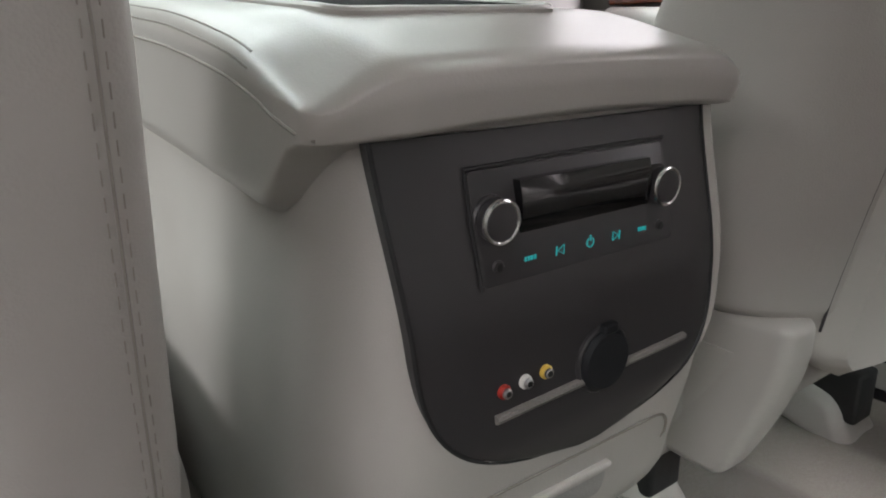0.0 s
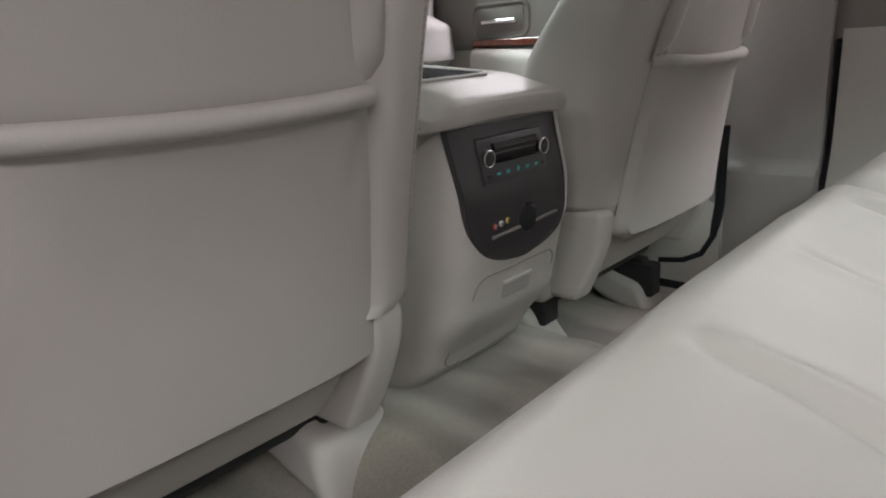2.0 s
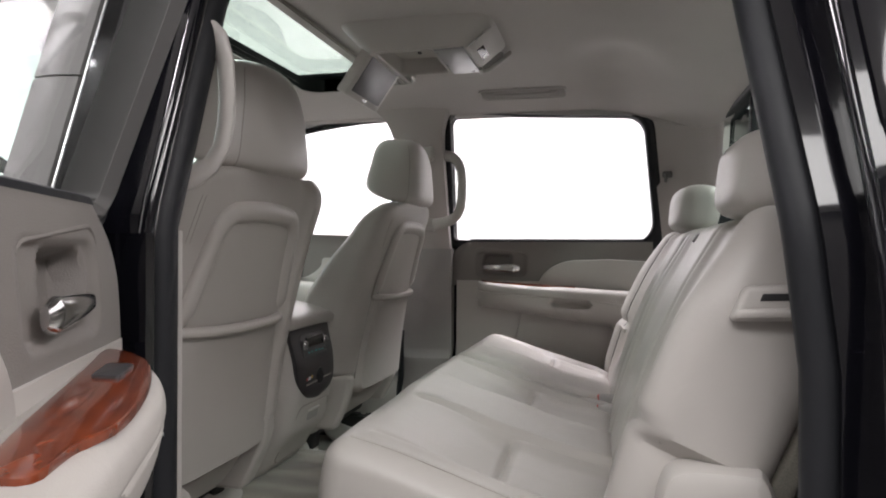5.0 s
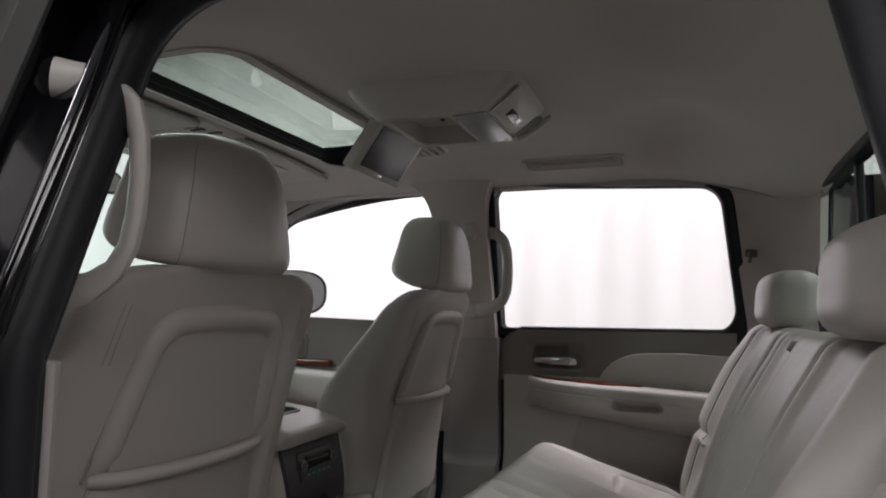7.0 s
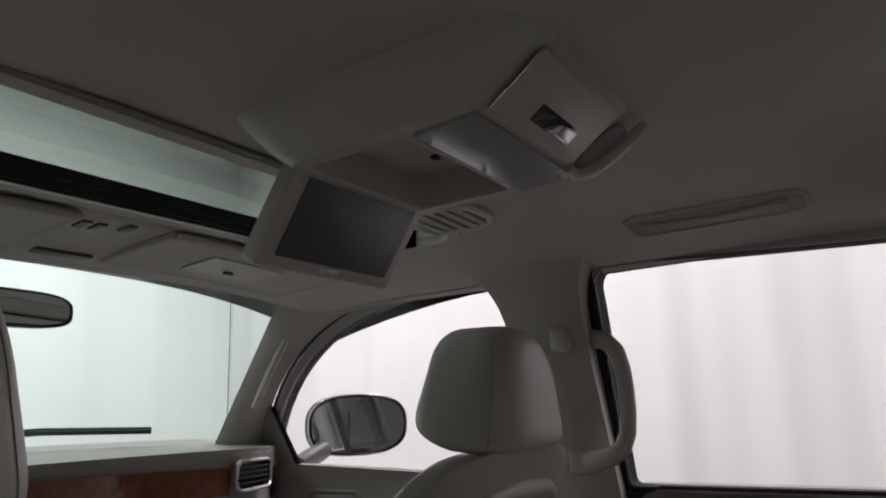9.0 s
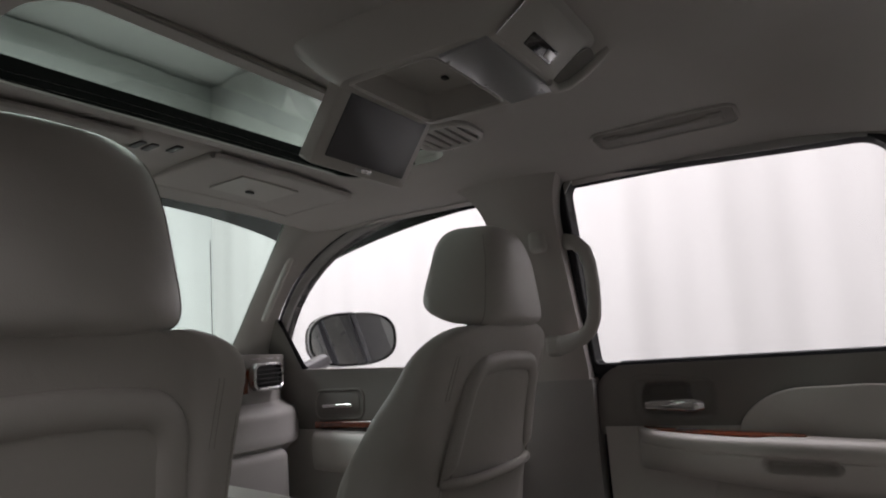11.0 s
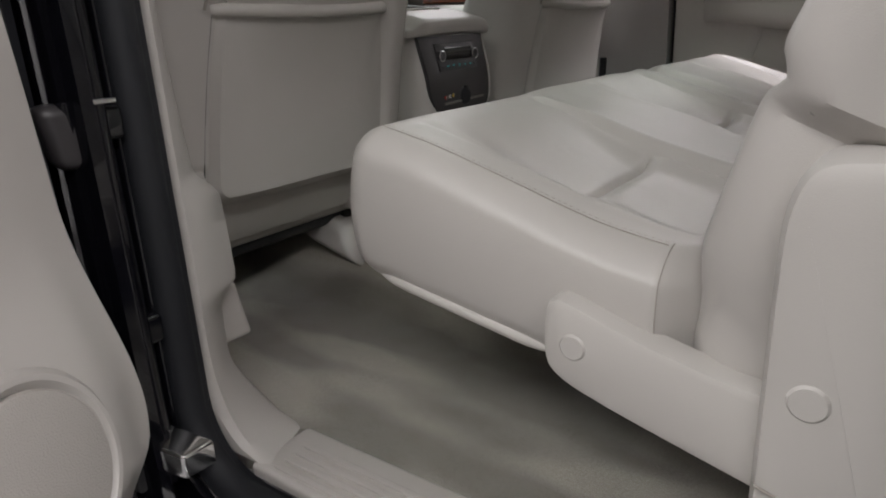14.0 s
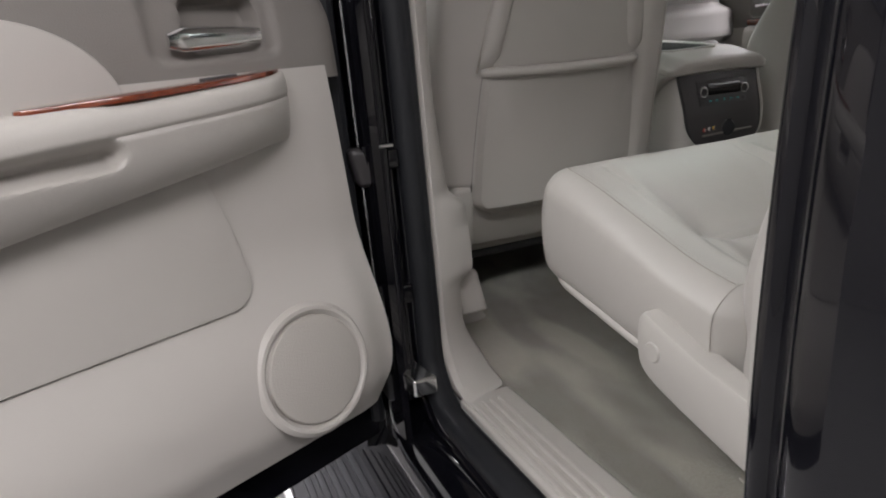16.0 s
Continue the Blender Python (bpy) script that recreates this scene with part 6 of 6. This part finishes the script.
def visor(s):
    root = thing("sun_visor", (s * 0.36, 0.50, 1.76), "beige cloth sun visor folded up", "sun visor", "sun visors")
    def f(u, v):
        x = s * (0.075 + 0.39 * u)
        y = 0.285 + 0.20 * v
        return (x, y, roof_z(x, y) - 0.008)
    part("flap", sheet(f, 20, 10, (0, 0, -0.009)), CLOTH, root)
    edge = [f(0, k / 8) for k in range(9)] + [f(k / 12, 1) for k in range(13)] + [f(1, 1 - k / 8) for k in range(9)] + [f(1 - k / 12, 0) for k in range(13)]
    part("edge", tube([(x, y, z - 0.004) for x, y, z in edge], 0.007, 8), CLOTH, root)
    part("mirror_cover", sheet(lambda u, v: (f(0.30 + 0.4 * u, 0.25 + 0.5 * v)[0], f(0.3 + 0.4 * u, 0.25 + 0.5 * v)[1], f(0.3 + 0.4 * u, 0.25 + 0.5 * v)[2] - 0.0085), 6, 4, (0, 0, -0.004)), PLASTIC, root)
    part("cover_tab", rbox(s * 0.27, 0.40, roof_z(0.27, 0.40) - 0.0225, 0.02, 0.008, 0.006, 0.002), FACIA, root)
    return root


visor(1), visor(-1)


def roof_vent():
    root = thing("roof_vent", (0.29, -0.076, 1.80), "round-ended beige air vent in the headliner", "air vent")
    place = lambda a, b, c: (a, b, roof_z(a, b) - c)
    part("bezel", ring_frame(round_rect(0.245, -0.130, 0.340, -0.022, 0.030, 6), 0.012, 0.010, place, 0.004), PLASTIC, root)
    for k in range(5):
        part("slat", warp(rbox(0.2925, -0.116 + 0.020 * k, 0, 0.094, 0.011, 0.005, 0.001), lambda a, b, c: place(a, b, 0.006 - c)), CLOTH, root)
    return root


roof_vent()


def front_overhead():
    root = thing("map_light_console", (0.0, 0.47, 1.77), "beige roof console with switches above the mirror", "roof console")
    geo = warp(rbox(0, 0.47, 0, 0.20, 0.25, 0.05, 0.02, 6, 6, 1), lambda x, y, z: (x * (1 + 0.8 * (y - 0.345)), y, roof_z(x, y) + 0.013 + z - 0.06 * max(0, y - 0.48)))
    part("shell", geo, CLOTH, root)
    for x, y in ((-0.047, 0.403), (-0.024, 0.403), (0.012, 0.385)):
        part("switch", warp(rbox(x, y, 0, 0.014, 0.034, 0.006, 0.002), lambda a, b, c: (a, b, roof_z(a, b) - 0.0125 + c)), FACIA, root)
    part("lamp_lens", warp(rbox(0.0, 0.545, 0, 0.09, 0.022, 0.006, 0.002), lambda a, b, c: (a, b, roof_z(a, b) - 0.018 + c)), FACIA, root)
    part("round_lamp", ring_frame(oval(-0.150, 0.372, 0.022, 0.022, 2, 32), 0.005, 0.006, lambda a, b, c: (a, b, roof_z(a, b) - 0.004 - c + 0.002), 0.002), PLASTIC, root)
    root.location += Vector((0, -0.075, 0.006))
    return root


front_overhead()


def rear_view_mirror():
    root = thing("rear_view_mirror", (0.06, 0.74, 1.66), "black-framed interior rear-view mirror", "mirror")
    c = Vector((0.035, 0.725, 1.745))
    ax, up, n = Vector((0.99, 0.06, 0)).normalized(), Vector((0, 0.08, 1)).normalized(), Vector((-0.06, -0.99, 0.08)).normalized()
    f = lambda a, b, h: tuple(c + ax * a + up * b + n * h)
    part("housing", loft([[f(a * r, b * r, h) for a, b in oval(0, 0, 0.130, 0.036, 3.4, 40)] for r, h in ((0.6, -0.035), (0.93, -0.02), (1, 0), (0.98, 0.004), (0.93, 0.003))]), FACIA, root)
    part("glass", loft([[f(a, b, h) for a, b in oval(0, 0, 0.120, 0.030, 3.4, 40)] for h in (0.002, 0.005)]), MIRROR, root)
    part("stalk", tube([f(0, 0.01, -0.03), (0.03, 0.80, 1.765), (0.02, 0.80, 1.80)], 0.012, 8), FACIA, root)
    return root


rear_view_mirror()
